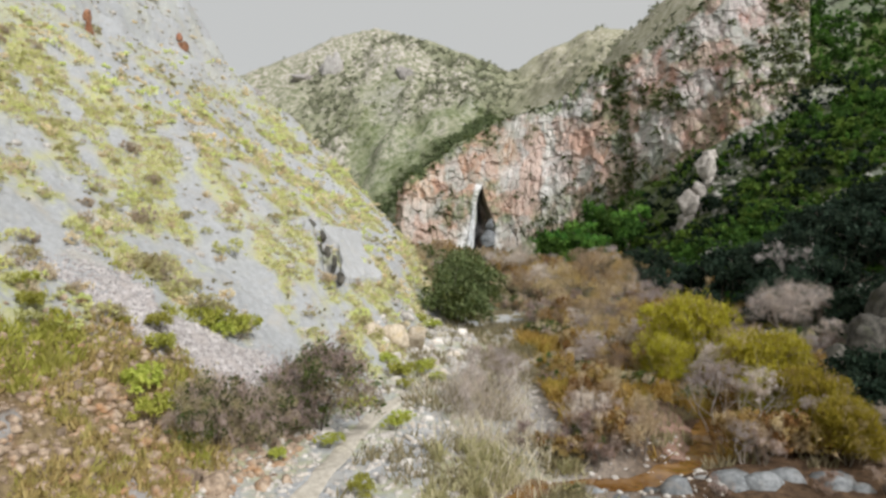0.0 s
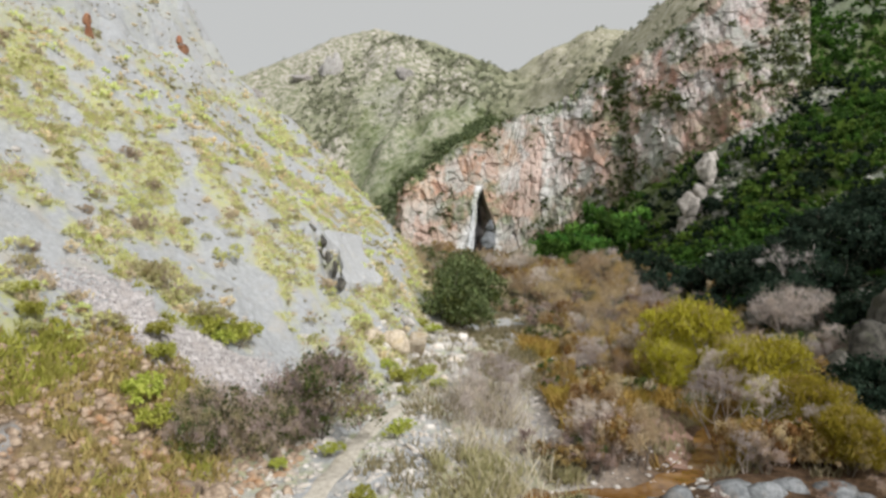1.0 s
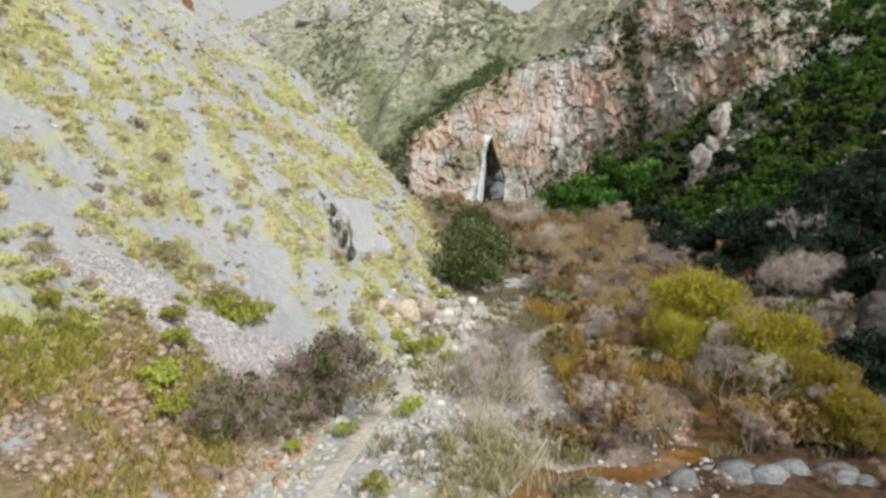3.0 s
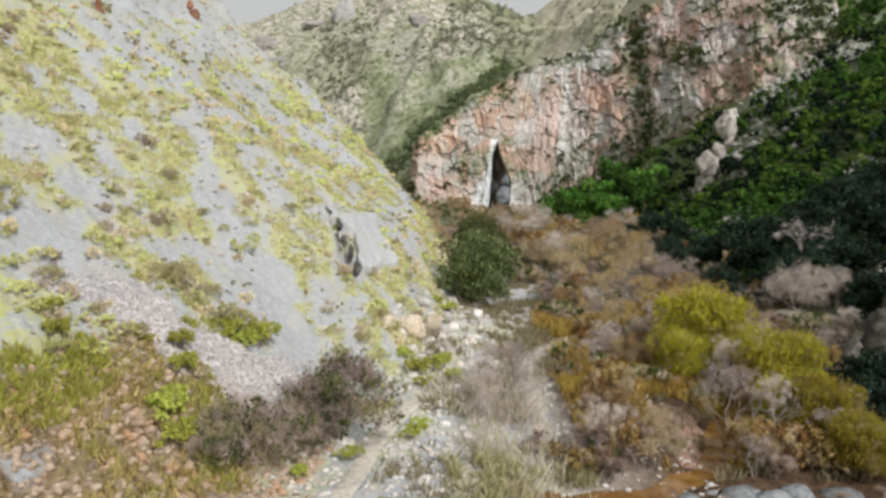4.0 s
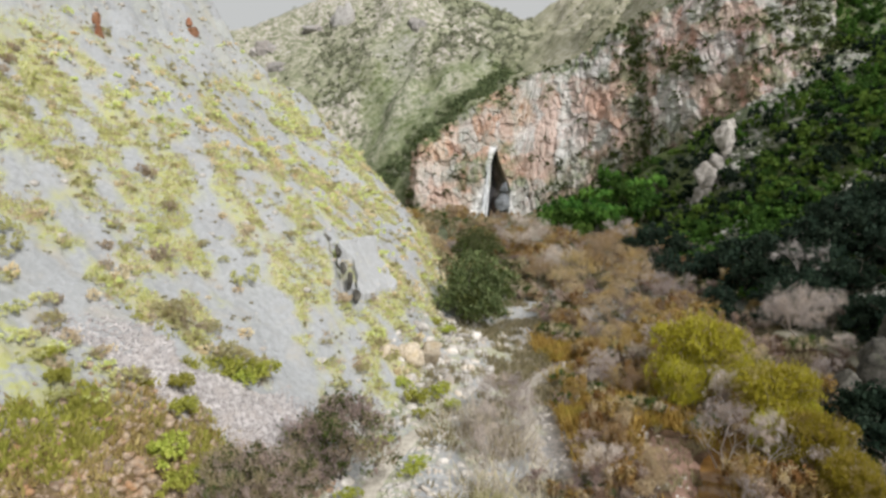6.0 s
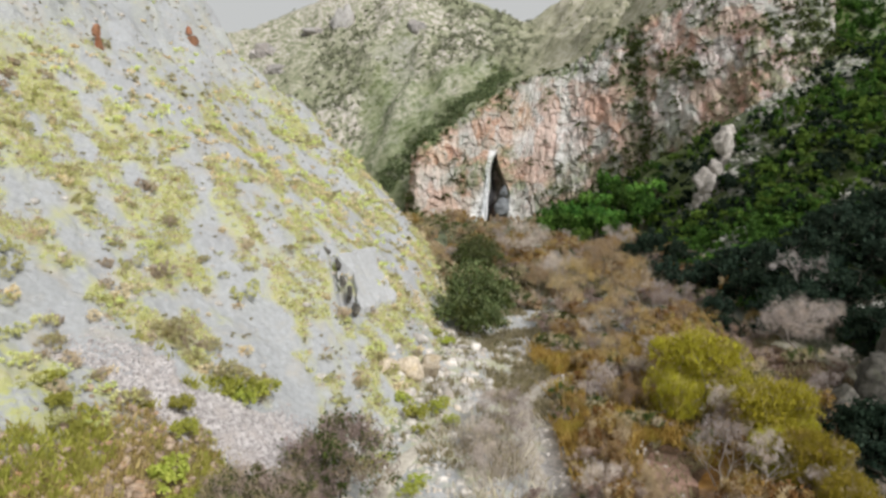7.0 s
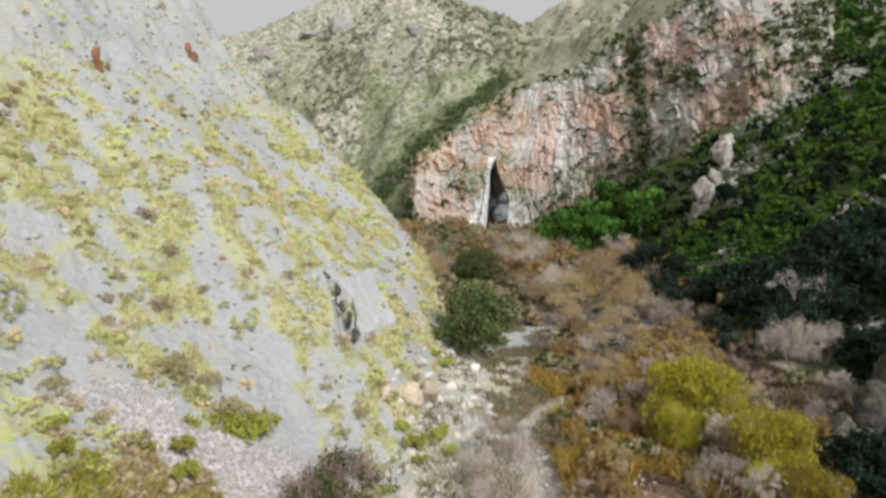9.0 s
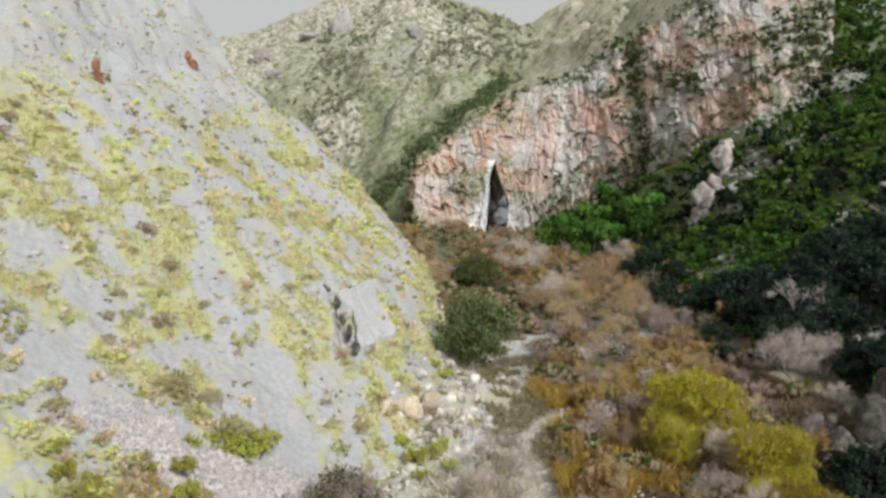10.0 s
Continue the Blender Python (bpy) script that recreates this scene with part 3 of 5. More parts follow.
def leaf_quads(at, size, aspect=1.0, up=0.0, r=rng, droop=None):
    """A small four-cornered leaf at each place; up: how upright their long sides stand."""
    n = len(at)
    a = unit(r.normal(size=(n, 3)) * (1 - up) + np.array([0, 0, 1.0]) * up * 2 * (r.random((n, 1)) if up < 1 else 1))
    if droop is not None:
        a = unit(a * 0.5 + droop)
    b = unit(np.cross(a, r.normal(size=(n, 3))))
    s = (size * (0.6 + 0.8 * r.random((n, 1))))
    a, b = a * s * aspect, b * s
    v = np.stack([at - a * 0.5, at + b * 0.5 - a * 0.05, at + a * 0.5, at - b * 0.5 - a * 0.05], 1).reshape(-1, 3)
    return v, np.arange(4 * n).reshape(n, 4)


def crown_points(n, lobes, r=rng, shell=0.55, ground=0.0):
    """Places in clumps through the lobes (centre x, y, z, radii x, y, z), denser towards their skins."""
    w = np.array([l[3] * l[4] + l[4] * l[5] for l in lobes])
    pick = r.choice(len(lobes), size=max(8, n // 22), p=w / w.sum())
    L = np.array(lobes)[pick]
    d = unit(r.normal(size=(len(L), 3)))
    d[:, 2] = np.where(d[:, 2] < -0.45, -d[:, 2], d[:, 2])
    c = L[:, :3] + d * L[:, 3:] * (shell + (1.05 - shell) * r.random((len(L), 1)) ** 0.6)
    size = 0.28 * L[:, 3:].mean(1, keepdims=True)
    i = r.integers(0, len(c), n)
    p = c[i] + r.normal(size=(n, 3)) * size[i] * 0.55
    p[:, 2] = np.maximum(p[:, 2], ground + 0.02)
    return p


def tube(points, radii, sides=5):
    """A tapered limb along a line of points: triangles' corners as quads."""
    P, R = np.asarray(points, float), np.asarray(radii, float)
    t = unit(np.gradient(P, axis=0))
    ref = np.array([0.31, 0.87, 0.12])
    a = unit(np.cross(t, ref))
    b = np.cross(t, a)
    ang = np.linspace(0, 2 * np.pi, sides, endpoint=False)
    v = (P[:, None] + R[:, None, None] * (np.cos(ang)[None, :, None] * a[:, None] + np.sin(ang)[None, :, None] * b[:, None])).reshape(-1, 3)
    f = []
    for k in range(len(P) - 1):
        for s in range(sides):
            f.append((k * sides + s, k * sides + (s + 1) % sides, (k + 1) * sides + (s + 1) % sides, (k + 1) * sides + s))
    return v, np.array(f)


def join(pieces):
    vs, fs, n = [], [], 0
    for v, f in pieces:
        vs.append(v)
        fs.append(f + n)
        n += len(v)
    return np.concatenate(vs), np.concatenate(fs)


def limbs(height, spread, count, depth, r, base=0.10, lean=0.25, start=0.15, stems=1, sides=5):
    """A forked skeleton: pieces for tube(), and the tips with their ways."""
    pieces, tips = [], []

    def grow(p, d, length, rad, level):
        pts, q = [p], p
        for _ in range(4):
            d2 = unit(d + r.normal(size=3) * 0.16 + np.array([0, 0, 0.05]))
            q = q + d2 * length / 4
            pts.append(q)
            d = d2
        end = rad * (0.55 if level < depth else 0.25)
        pieces.append(tube(pts, np.linspace(rad, end, 5), sides if level < 2 else 3))
        if level >= depth:
            tips.append((q, d))
            return
        for k in range(count):
            a = r.random() * 2 * np.pi
            side = unit(np.cross(d, [np.cos(a), np.sin(a), 0.3]))
            grow(pts[-1 - (k % 2)], unit(d + side * spread * (0.6 + 0.8 * r.random())), length * (0.62 + 0.2 * r.random()), end * 0.8, level + 1)

    for s in range(stems):
        a = 2 * np.pi * s / stems + r.random()
        d0 = unit(np.array([np.cos(a) * lean, np.sin(a) * lean, 1.0]))
        foot = np.array([np.cos(a), np.sin(a), 0]) * base * (1.5 if stems > 1 else 0)
        grow(foot - np.array([0, 0, 0.3]), d0, height * (0.42 if depth > 1 else 0.8), base, 0)
    return pieces, tips


def plane_rock(r, squash=(1, 1, 1), cuts=14, detail=2, rough=0.03):
    """An angular stone: a ball cut by planes."""
    bm = bmesh.new()
    bmesh.ops.create_icosphere(bm, subdivisions=detail, radius=1.0)
    v = np.array([w.co for w in bm.verts])
    f = np.array([[w.index for w in q.verts] for q in bm.faces])
    bm.free()
    n = unit(r.normal(size=(cuts, 3)))
    h = 0.5 + 0.45 * r.random(cuts)
    dot = v @ n.T
    rad = np.min(np.where(dot > 0.15, h / np.maximum(dot, 0.15), 9), axis=1)
    v = v * np.minimum(rad, 1.15)[:, None] * (1 + rough * r.normal(size=(len(v), 1)))
    return v * np.array(squash), f


def on_ground(x, y):
    return GROUND(x, y)


def thing(name, label, category, group=""):
    return tagged(new(name), label, category, group)


def put(ob, x, y, size=1.0, turn=0.0, sink=0.0, tilt=(0.0, 0.0), z=None):
    z = on_ground(x, y) if z is None else z
    k = size if isinstance(size, tuple) else (size,) * 3
    ob.matrix_basis = pose(x, y, z - sink, tilt[0], tilt[1], turn) @ Matrix.Diagonal((*k, 1))
    return ob


def copy_at(ob, x, y, size=1.0, turn=0.0, sink=0.0, tilt=(0.0, 0.0), z=None, label=""):
    c = copy_thing(ob, Matrix())
    if label:
        c["label"] = label
    return put(c, x, y, size, turn, sink, tilt, z)


M_BARK = leaf_material("grey_bark", (0.16, 0.13, 0.11), (0.30, 0.26, 0.22))
M_PALEBARK = leaf_material("pale_bark", (0.42, 0.36, 0.33), (0.60, 0.54, 0.50))
M_WHITEWOOD = leaf_material("bleached_wood", (0.62, 0.56, 0.53), (0.80, 0.75, 0.72))
M_GREEN = leaf_material("green_leaves", (0.030, 0.085, 0.018), (0.085, 0.18, 0.034), (0.115, 0.265, 0.045), clump=0.32)
# blackish leaves, which also paint the shade of the right-hand hollow
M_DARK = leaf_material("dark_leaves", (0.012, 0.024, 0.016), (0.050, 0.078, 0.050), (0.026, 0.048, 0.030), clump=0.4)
M_OLIVE = leaf_material("olive_leaves", (0.05, 0.075, 0.02), (0.16, 0.19, 0.06), (0.09, 0.13, 0.04))
M_VIVID = leaf_material("vivid_leaves", (0.07, 0.165, 0.030), (0.15, 0.27, 0.052), (0.19, 0.33, 0.06), clump=0.32)
M_YELLOW = leaf_material("willow_leaves", (0.25, 0.225, 0.02), (0.57, 0.50, 0.065), (0.43, 0.39, 0.045))
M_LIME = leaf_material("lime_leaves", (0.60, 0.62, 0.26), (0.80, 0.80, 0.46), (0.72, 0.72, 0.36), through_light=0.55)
M_TAN = leaf_material("tan_twigs", (0.36, 0.265, 0.165), (0.60, 0.48, 0.335), (0.50, 0.36, 0.16), clump=0.35)
M_OCHRE = leaf_material("ochre_leaves", (0.21, 0.115, 0.035), (0.45, 0.28, 0.10), (0.37, 0.27, 0.10))
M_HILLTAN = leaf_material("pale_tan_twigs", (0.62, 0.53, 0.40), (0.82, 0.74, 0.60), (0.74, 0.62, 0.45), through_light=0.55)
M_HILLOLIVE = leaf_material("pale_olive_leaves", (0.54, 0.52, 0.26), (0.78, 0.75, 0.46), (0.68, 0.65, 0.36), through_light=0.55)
M_GULLY = leaf_material("gully_leaves", (0.09, 0.13, 0.065), (0.24, 0.29, 0.14), (0.16, 0.21, 0.10))
M_TUFT = leaf_material("dark_tuft_leaves", (0.20, 0.18, 0.11), (0.42, 0.38, 0.24), (0.32, 0.31, 0.16))
# leaf colours lightened and greyed to paint the haze over the far scrub
M_FARSCRUB = leaf_material("far_scrub_leaves", (0.155, 0.17, 0.115), (0.34, 0.335, 0.25), (0.25, 0.265, 0.165))
M_REED = leaf_material("faded_reed", (0.46, 0.40, 0.31), (0.68, 0.62, 0.52), (0.53, 0.47, 0.32))
M_PINK = leaf_material("pink_grey_twigs", (0.30, 0.23, 0.205), (0.57, 0.46, 0.41), (0.45, 0.33, 0.24))
M_GREYTWIG = leaf_material("grey_purple_twigs", (0.30, 0.225, 0.20), (0.58, 0.47, 0.43), (0.40, 0.34, 0.20))
M_FRESH = leaf_material("fresh_olive_leaves", (0.30, 0.33, 0.05), (0.58, 0.59, 0.15), (0.46, 0.46, 0.10))
M_DRYOLIVE = leaf_material("dry_olive_blades", (0.28, 0.20, 0.08), (0.54, 0.42, 0.20), (0.36, 0.32, 0.10))
M_STRAW = leaf_material("straw", (0.40, 0.33, 0.22), (0.66, 0.58, 0.44), (0.50, 0.42, 0.24))
M_VALLEY = leaf_material("olive_straw", (0.28, 0.26, 0.13), (0.56, 0.50, 0.33), (0.40, 0.37, 0.20), clump=0.5)
M_GOLD = leaf_material("golden_stalks", (0.25, 0.14, 0.035), (0.52, 0.35, 0.11), (0.40, 0.30, 0.07), clump=0.5)
M_BOULDER = rock_material("pale_boulder", (0.36, 0.33, 0.30), (0.66, 0.63, 0.59), (0.52, 0.45, 0.37))
M_SCREE = rock_material("scree_stone", (0.22, 0.20, 0.195), (0.53, 0.50, 0.495), (0.38, 0.345, 0.33))
M_BLUE = rock_material("blue_grey_boulder", (0.12, 0.13, 0.135), (0.30, 0.31, 0.32), (0.24, 0.22, 0.20))
M_WARMROCK = rock_material("warm_rock", (0.165, 0.12, 0.085), (0.42, 0.33, 0.25), (0.33, 0.195, 0.105))
M_REDROCK = rock_material("rust_rock", (0.11, 0.05, 0.03), (0.36, 0.19, 0.11), (0.24, 0.10, 0.055))
M_CRAG = rock_material("grey_crag", (0.03, 0.028, 0.024), (0.15, 0.14, 0.12), (0.08, 0.08, 0.055), 0.9)
M_FARPALE = rock_material("far_pale_rock", (0.36, 0.345, 0.33), (0.56, 0.54, 0.52), (0.45, 0.41, 0.38), 0.4)
M_FARGREY = rock_material("far_grey_rock", (0.26, 0.245, 0.23), (0.52, 0.49, 0.47), (0.40, 0.36, 0.33), 0.4)
M_CHOCK = rock_material("wet_grey_rock", (0.13, 0.14, 0.15), (0.34, 0.36, 0.38), (0.26, 0.27, 0.28))
M_PILLAR = rock_material("pillar_rock", (0.22, 0.20, 0.18), (0.49, 0.455, 0.42), (0.38, 0.345, 0.31), 0.5)
M_PALETWIG = leaf_material("pale_pink_twigs", (0.42, 0.36, 0.335), (0.70, 0.63, 0.59), (0.59, 0.50, 0.43))


# ---- plants: a master of each kind, kept at its own place in the gorge ----
def leafy(name, label, category, seed, lobes, n, leaf, mat, bark=None, trunk_h=1.0, up=0.1, aspect=1.3, group="", stems=1, base=0.12, crown_label="", extra=None, split=False):
    """A plant with a crown of leaves on limbs; extra: (material, share, leaf size, name, label)."""
    r = np.random.default_rng(seed)
    root = thing(name, label, category, group)
    top = max(l[2] for l in lobes)
    pieces, tips = limbs(max(top, 0.4) * 1.25, 0.75, 2 if stems > 1 else 3, 1 if stems > 1 else 2, r, base=base, stems=stems, lean=0.45 if stems > 1 else 0.12, sides=3 if stems > 1 else 5)
    for v, f in pieces if split else []:
        part("stem", mesh_of("limb", v, f, bark or M_BARK, smooth=True), root)
    v, f = join(pieces)
    if not split:
        part("trunk" if stems == 1 else "stem", mesh_of("limbs", v, f, bark or M_BARK, smooth=True), root)
    p = crown_points(n, lobes, r)
    v, f = leaf_quads(p, leaf, aspect, up, r)
    part("crown", mesh_of("crown", v, f, mat), root, crown_label, "stuff")
    if extra:
        m2, share, s2, nm, lb = extra
        p = crown_points(int(n * share), lobes, r, shell=0.8)
        v, f = leaf_quads(p, s2, max(3.0, 0.32 / s2), 0.55, r)
        part(nm, mesh_of(nm, v, f, m2), root, lb, "stuff")
    return root


def twiggy(name, label, category, seed, height, width, n, mat, bark, group="", stems=1, base=0.10, twig=0.5, depth=3, up=0.35, crown=(0.55, 1.0), split=False):
    """A leafless tree: forked limbs and a haze of thin twigs."""
    r = np.random.default_rng(seed)
    root = thing(name, label, category, group)
    pieces, tips = limbs(height, 0.8 * width / height + 0.25, 3, depth, r, base=base, stems=stems, lean=0.35 if stems > 1 else 0.08, sides=4)
    for v, f in pieces if split else []:
        part("stem", mesh_of("limb", v, f, bark or M_BARK, smooth=True), root)
    v, f = join(pieces)
    if not split:
        part("trunk" if stems == 1 else "stem", mesh_of("limbs", v, f, bark, smooth=True), root)
    lobes = []
    for k in range(9):
        a, q = r.random() * 6.28, r.random() ** 0.5
        z = height * (crown[0] + (crown[1] - crown[0]) * r.random()) * 0.86
        w = width * 0.20 * (0.7 + 0.6 * r.random())
        lobes.append((np.cos(a) * q * width * 0.34, np.sin(a) * q * width * 0.34, z, w, w, w * 0.85))
    p = crown_points(n, lobes, r, shell=0.3)
    v, f = leaf_quads(p, 0.028, twig / 0.028, up, r)
    part("twig_haze", mesh_of("twig_haze", v, f, mat), root, "", "stuff")
    return root


def lobes_round(r, w, h, k=7, low=0.35):
    out = [(0, 0, h * 0.5, w * 0.36, w * 0.36, h * 0.42)]
    for i in range(k):
        a = 2 * np.pi * i / k + r.random()
        q = w * 0.27 * (0.6 + 0.7 * r.random())
        s = w * 0.22 * (0.7 + 0.6 * r.random())
        out.append((np.cos(a) * q, np.sin(a) * q, h * (low + 0.45 * r.random()), s, s, s * 0.85))
    return out
# ---- trees and bushes of the gorge ----
R = np.random.default_rng

M_EVER = leaf_material("evergreen_leaves", (0.085, 0.115, 0.045), (0.26, 0.285, 0.135), (0.155, 0.195, 0.08))
# the round dark evergreen at the foot of the nose
evergreen = leafy("evergreen_tree", "round dark green evergreen tree beside the stony stream bed", "tree", 101,
                  lobes_round(R(101), 8.2, 7.6, 13, 0.10), 10000, 0.22, M_EVER, base=0.2, stems=3, extra=(M_OLIVE, 0.3, 0.16, "new_growth", "olive green outer leaves"), split=True)
put(evergreen, 1.8, 67.5, 0.95)

# a lighter one behind it
copy_at(evergreen, 3.0, 99.0, (0.95, 0.8, 0.78), 140, label="rounded olive green tree at the gorge's mouth")

# grey-purple bushes by the trail
bush = leafy("thorn_bush", "dense half-bare grey and olive thorn bush beside the trail", "bush", 111,
             lobes_round(R(111), 5.2, 4.0, 13, 0.2), 2000, 0.13, M_OLIVE, base=0.07, stems=5, extra=(M_GREYTWIG, 2.8, 0.042, "twig_haze", "grey-purple bare twigs"), split=True)
put(bush, -5.9, 34.4, 1.08)
copy_at(bush, -7.9, 31.0, (0.62, 0.66, 0.66), 70)
copy_at(bush, -7.0, 32.6, (0.5, 0.5, 0.6), 200)
copy_at(bush, -9.3, 29.4, (0.66, 0.7, 0.78), 150)
copy_at(bush, -9.9, 28.6, (0.42, 0.45, 0.6), 250)

# bare grey and pink trees up the valley
bare = twiggy("bare_tree", "leafless pinkish grey tree with a fine twiggy crown", "tree", 121, 6.3, 8.0, 4200, M_PALETWIG, M_PALEBARK, "bare trees along the stream", base=0.14, twig=0.55)
put(bare, 10.2, 105.0, (1.05, 1.0, 1.05))
for x, y, w, h, a in ((23.0, 76.5, 0.62, 0.58, 40), (20.6, 80.5, 0.5, 0.7, 90), (26.8, 119, 0.7, 0.75, 200), (11.8, 92.0, 0.6, 0.62, 310), (14.2, 98, 0.5, 0.55, 33)):
    copy_at(bare, x, y, (w, w, h), a)
ash = twiggy("pale_tree", "spreading leafless tree with a pale trunk and pinkish grey crown", "tree", 125, 4.6, 7.0, 5200, M_PALETWIG, M_PALEBARK, base=0.16, twig=0.5, depth=4, up=0.3, crown=(0.5, 1.05))
put(ash, 29.4, 61.0, (0.95, 0.9, 1.0))
copy_at(ash, 32.2, 61.6, (0.6, 0.55, 0.7), 120)
tan = twiggy("autumn_tree", "thin tree with tan and straw-coloured dry foliage", "tree", 131, 6.0, 5.0, 3800, M_TAN, M_BARK, "tan trees along the stream", base=0.10, twig=0.4, stems=3, crown=(0.3, 1.0))
put(tan, 17.0, 88.0, 1.2)
for x, y, w, h, a in ((19.0, 79.0, 0.85, 0.95, 60), (14.5, 85.0, 0.9, 0.75, 130), (12.4, 79.0, 0.8, 0.6, 210), (20.5, 97.0, 0.9, 0.9, 280), (16.0, 73.0, 0.75, 0.6, 20), (9.4, 86.0, 0.7, 0.62, 345), (13.5, 68.0, 0.6, 0.5, 100), (17.5, 66.5, 0.6, 0.5, 170)):
    copy_at(tan, x, y, (w * 1.25, w * 1.25, h * 1.25), a)
dead = twiggy("dead_tree", "dead tree with bare whitish branches above the thicket", "tree", 141, 8.0, 6.0, 420, M_WHITEWOOD, M_WHITEWOOD, base=0.28, twig=0.9, depth=4, up=0.2)
put(dead, 31.7, 67.2, (0.95, 0.95, 0.82))

# yellow-green willows over the water
willow = leafy("willow", "bushy yellow-green willow standing among bare shrubs", "tree", 151,
               lobes_round(R(151), 6.6, 5.8, 13, 0.25), 15000, 0.075, M_YELLOW, aspect=5.5, up=0.65, base=0.09, stems=5, group="willows along the stream", extra=(M_TAN, 0.35, 0.03, "spray", "faded tan upper sprays"), split=True)
put(willow, 16.6, 49.0)
for x, y, w, h, a in ((18.8, 42.2, 0.80, 0.80, 60), (18.8, 36.6, 0.60, 0.62, 200), (18.4, 32.6, 0.5, 0.55, 130), (14.6, 46.6, 0.5, 0.6, 310), (17.2, 38.6, 0.42, 0.5, 95), (20.0, 41.4, 0.45, 0.5, 240)):
    copy_at(willow, x, y, (w, w, h), a)
for x, y, w, h, a in ((15.4, 52.4, 0.5, 0.85, 15), (17.2, 52.8, 0.55, 0.9, 140), (18.8, 51.6, 0.42, 1.0, 260)):
    copy_at(tan, x, y, (w, w, h), a)
white = twiggy("white_stemmed_tree", "slim leafless tree with whitish stems and grey twigs", "tree", 161, 4.4, 3.2, 1300, M_PALETWIG, M_PALEBARK, "pale bare saplings by the water", base=0.07, twig=0.35, stems=3, depth=3, up=0.5)
put(white, 14.6, 38.6)
for x, y, k, a in ((16.0, 36.6, 0.85, 100), (19.6, 36.4, 0.7, 190), (18.0, 34.5, 0.6, 250), (24.6, 47.5, 0.8, 20), (2.2, 43.6, 0.75, 40), (3.6, 45.0, 0.7, 300), (13.8, 33.0, 0.5, 80), (20.5, 33.0, 0.6, 10), (1.4, 36.6, 0.6, 66), (3.6, 41.0, 0.8, 111), (1.6, 39.6, 0.7, 320), (28.3, 52.6, 0.8, 90), (17.0, 45.0, 0.9, 45)):
    copy_at(white, x, y, k, a)

# tall pale reeds
def reeds(seed, label):
    r = R(seed)
    root = thing("reed_clump", label, "reeds", "pale reeds beside the trail")
    n = 150
    foot = np.c_[r.normal(size=(n, 2)) * 0.95, np.zeros(n)]
    h = 0.5 + 1.7 * r.random((n, 1)) ** 1.4
    top = foot + np.c_[r.normal(size=(n, 2)) * 0.28, np.ones(n)] * h
    w = np.c_[r.normal(size=(n, 2)) * 0.016, np.zeros(n)]
    v = np.stack([foot - w, foot + w, top + w * 0.6, top - w * 0.6], 1).reshape(-1, 3)
    part("stalk_tuft", mesh_of("stalk_tuft", v, np.arange(4 * n).reshape(n, 4), M_REED), root, "", "stuff")
    p = top[r.integers(0, n, 260)] - np.c_[np.zeros((260, 2)), 0.45 * r.random((260, 1))]
    v, f = leaf_quads(p, 0.03, 9, 0.6, r)
    part("plume", mesh_of("plume", v, f, M_PALETWIG), root, "faded feathery plumes", "stuff")
    return root


reed = reeds(171, "tall pale straw-coloured reeds with feathery plumes")
put(reed, 1.2, 34.2, 0.9)
r = R(57)
for _ in range(10):
    x, y = -0.2 + 4.2 * r.random(), 30.0 + 17 * r.random()
    copy_at(reed, x, y, (0.9 + 0.5 * r.random(), 0.9 + 0.5 * r.random(), 0.4 + 0.6 * r.random()), 360 * r.random())

# brown and ochre scrub on the flat
scrub = leafy("ochre_shrub", "low ochre and rust-leaved shrub on the valley floor", "shrub", 181, lobes_round(R(181), 2.2, 1.5, 9, 0.25), 520, 0.085, M_OCHRE, stems=4, base=0.03, aspect=2.6, up=0.4, group="shrubs on the valley floor", extra=(M_TAN, 1.3, 0.034, "twig_haze", "dry tan twigs"))
pink = twiggy("twiggy_shrub", "low leafless pink-grey shrub on the valley floor", "shrub", 182, 1.6, 2.3, 850, M_PINK, M_BARK, "shrubs on the valley floor", stems=5, base=0.03, twig=0.26, depth=2, crown=(0.25, 0.95))
tuft = leafy("olive_shrub", "low olive and straw shrub on the valley floor", "shrub", 183, lobes_round(R(183), 1.8, 1.1, 6, 0.3), 620, 0.09, M_OLIVE, stems=4, base=0.025, group="shrubs on the valley floor", extra=(M_STRAW, 0.6, 0.035, "stalk_tuft", "dry straw stalks"))
put(scrub, 9.2, 41.2), put(pink, 8.3, 36.4, 1.3), put(tuft, 7.0, 47.0)
r = R(19)
taken = 0
while taken < 250:
    y = 29 + 95 * r.random() ** 1.5
    x = -1.5 + (15 + 0.24 * y) * r.random()
    if (x > 6 and y < 33) or off_line(x, y, STREAM) < 1.0 or off_line(x, y, TRAIL_B) < 1.5 or off_line(x, y, MUD) < 2.3 or (y < 70 and x < 3.2 + 1.5 * r.random()) or LEFT(x, y) > FLOOR(x, y) or RIGHT(x, y) > FLOOR(x, y) + 2.2:
        continue
    if x < 4.5 + 0.06 * y and 38 < y < 70 and r.random() < 0.6:
        continue
    mixw = float(vnoise(np.array([x * 0.3]), np.array([y * 0.3]), seed=91)[0]) + 0.5 * r.normal()
    src = (tuft if mixw > -0.2 else (pink if mixw > -0.7 else scrub)) if x < 8.0 and y < 72 else (scrub if mixw > 0.0 else (pink if mixw > -0.6 else tuft))
    copy_at(src, x, y, (0.55 + 0.6 * r.random()) * (1.2 if x > 6 else 0.8) * (1 + 0.006 * (y - 30)), 360 * r.random())
    taken += 1
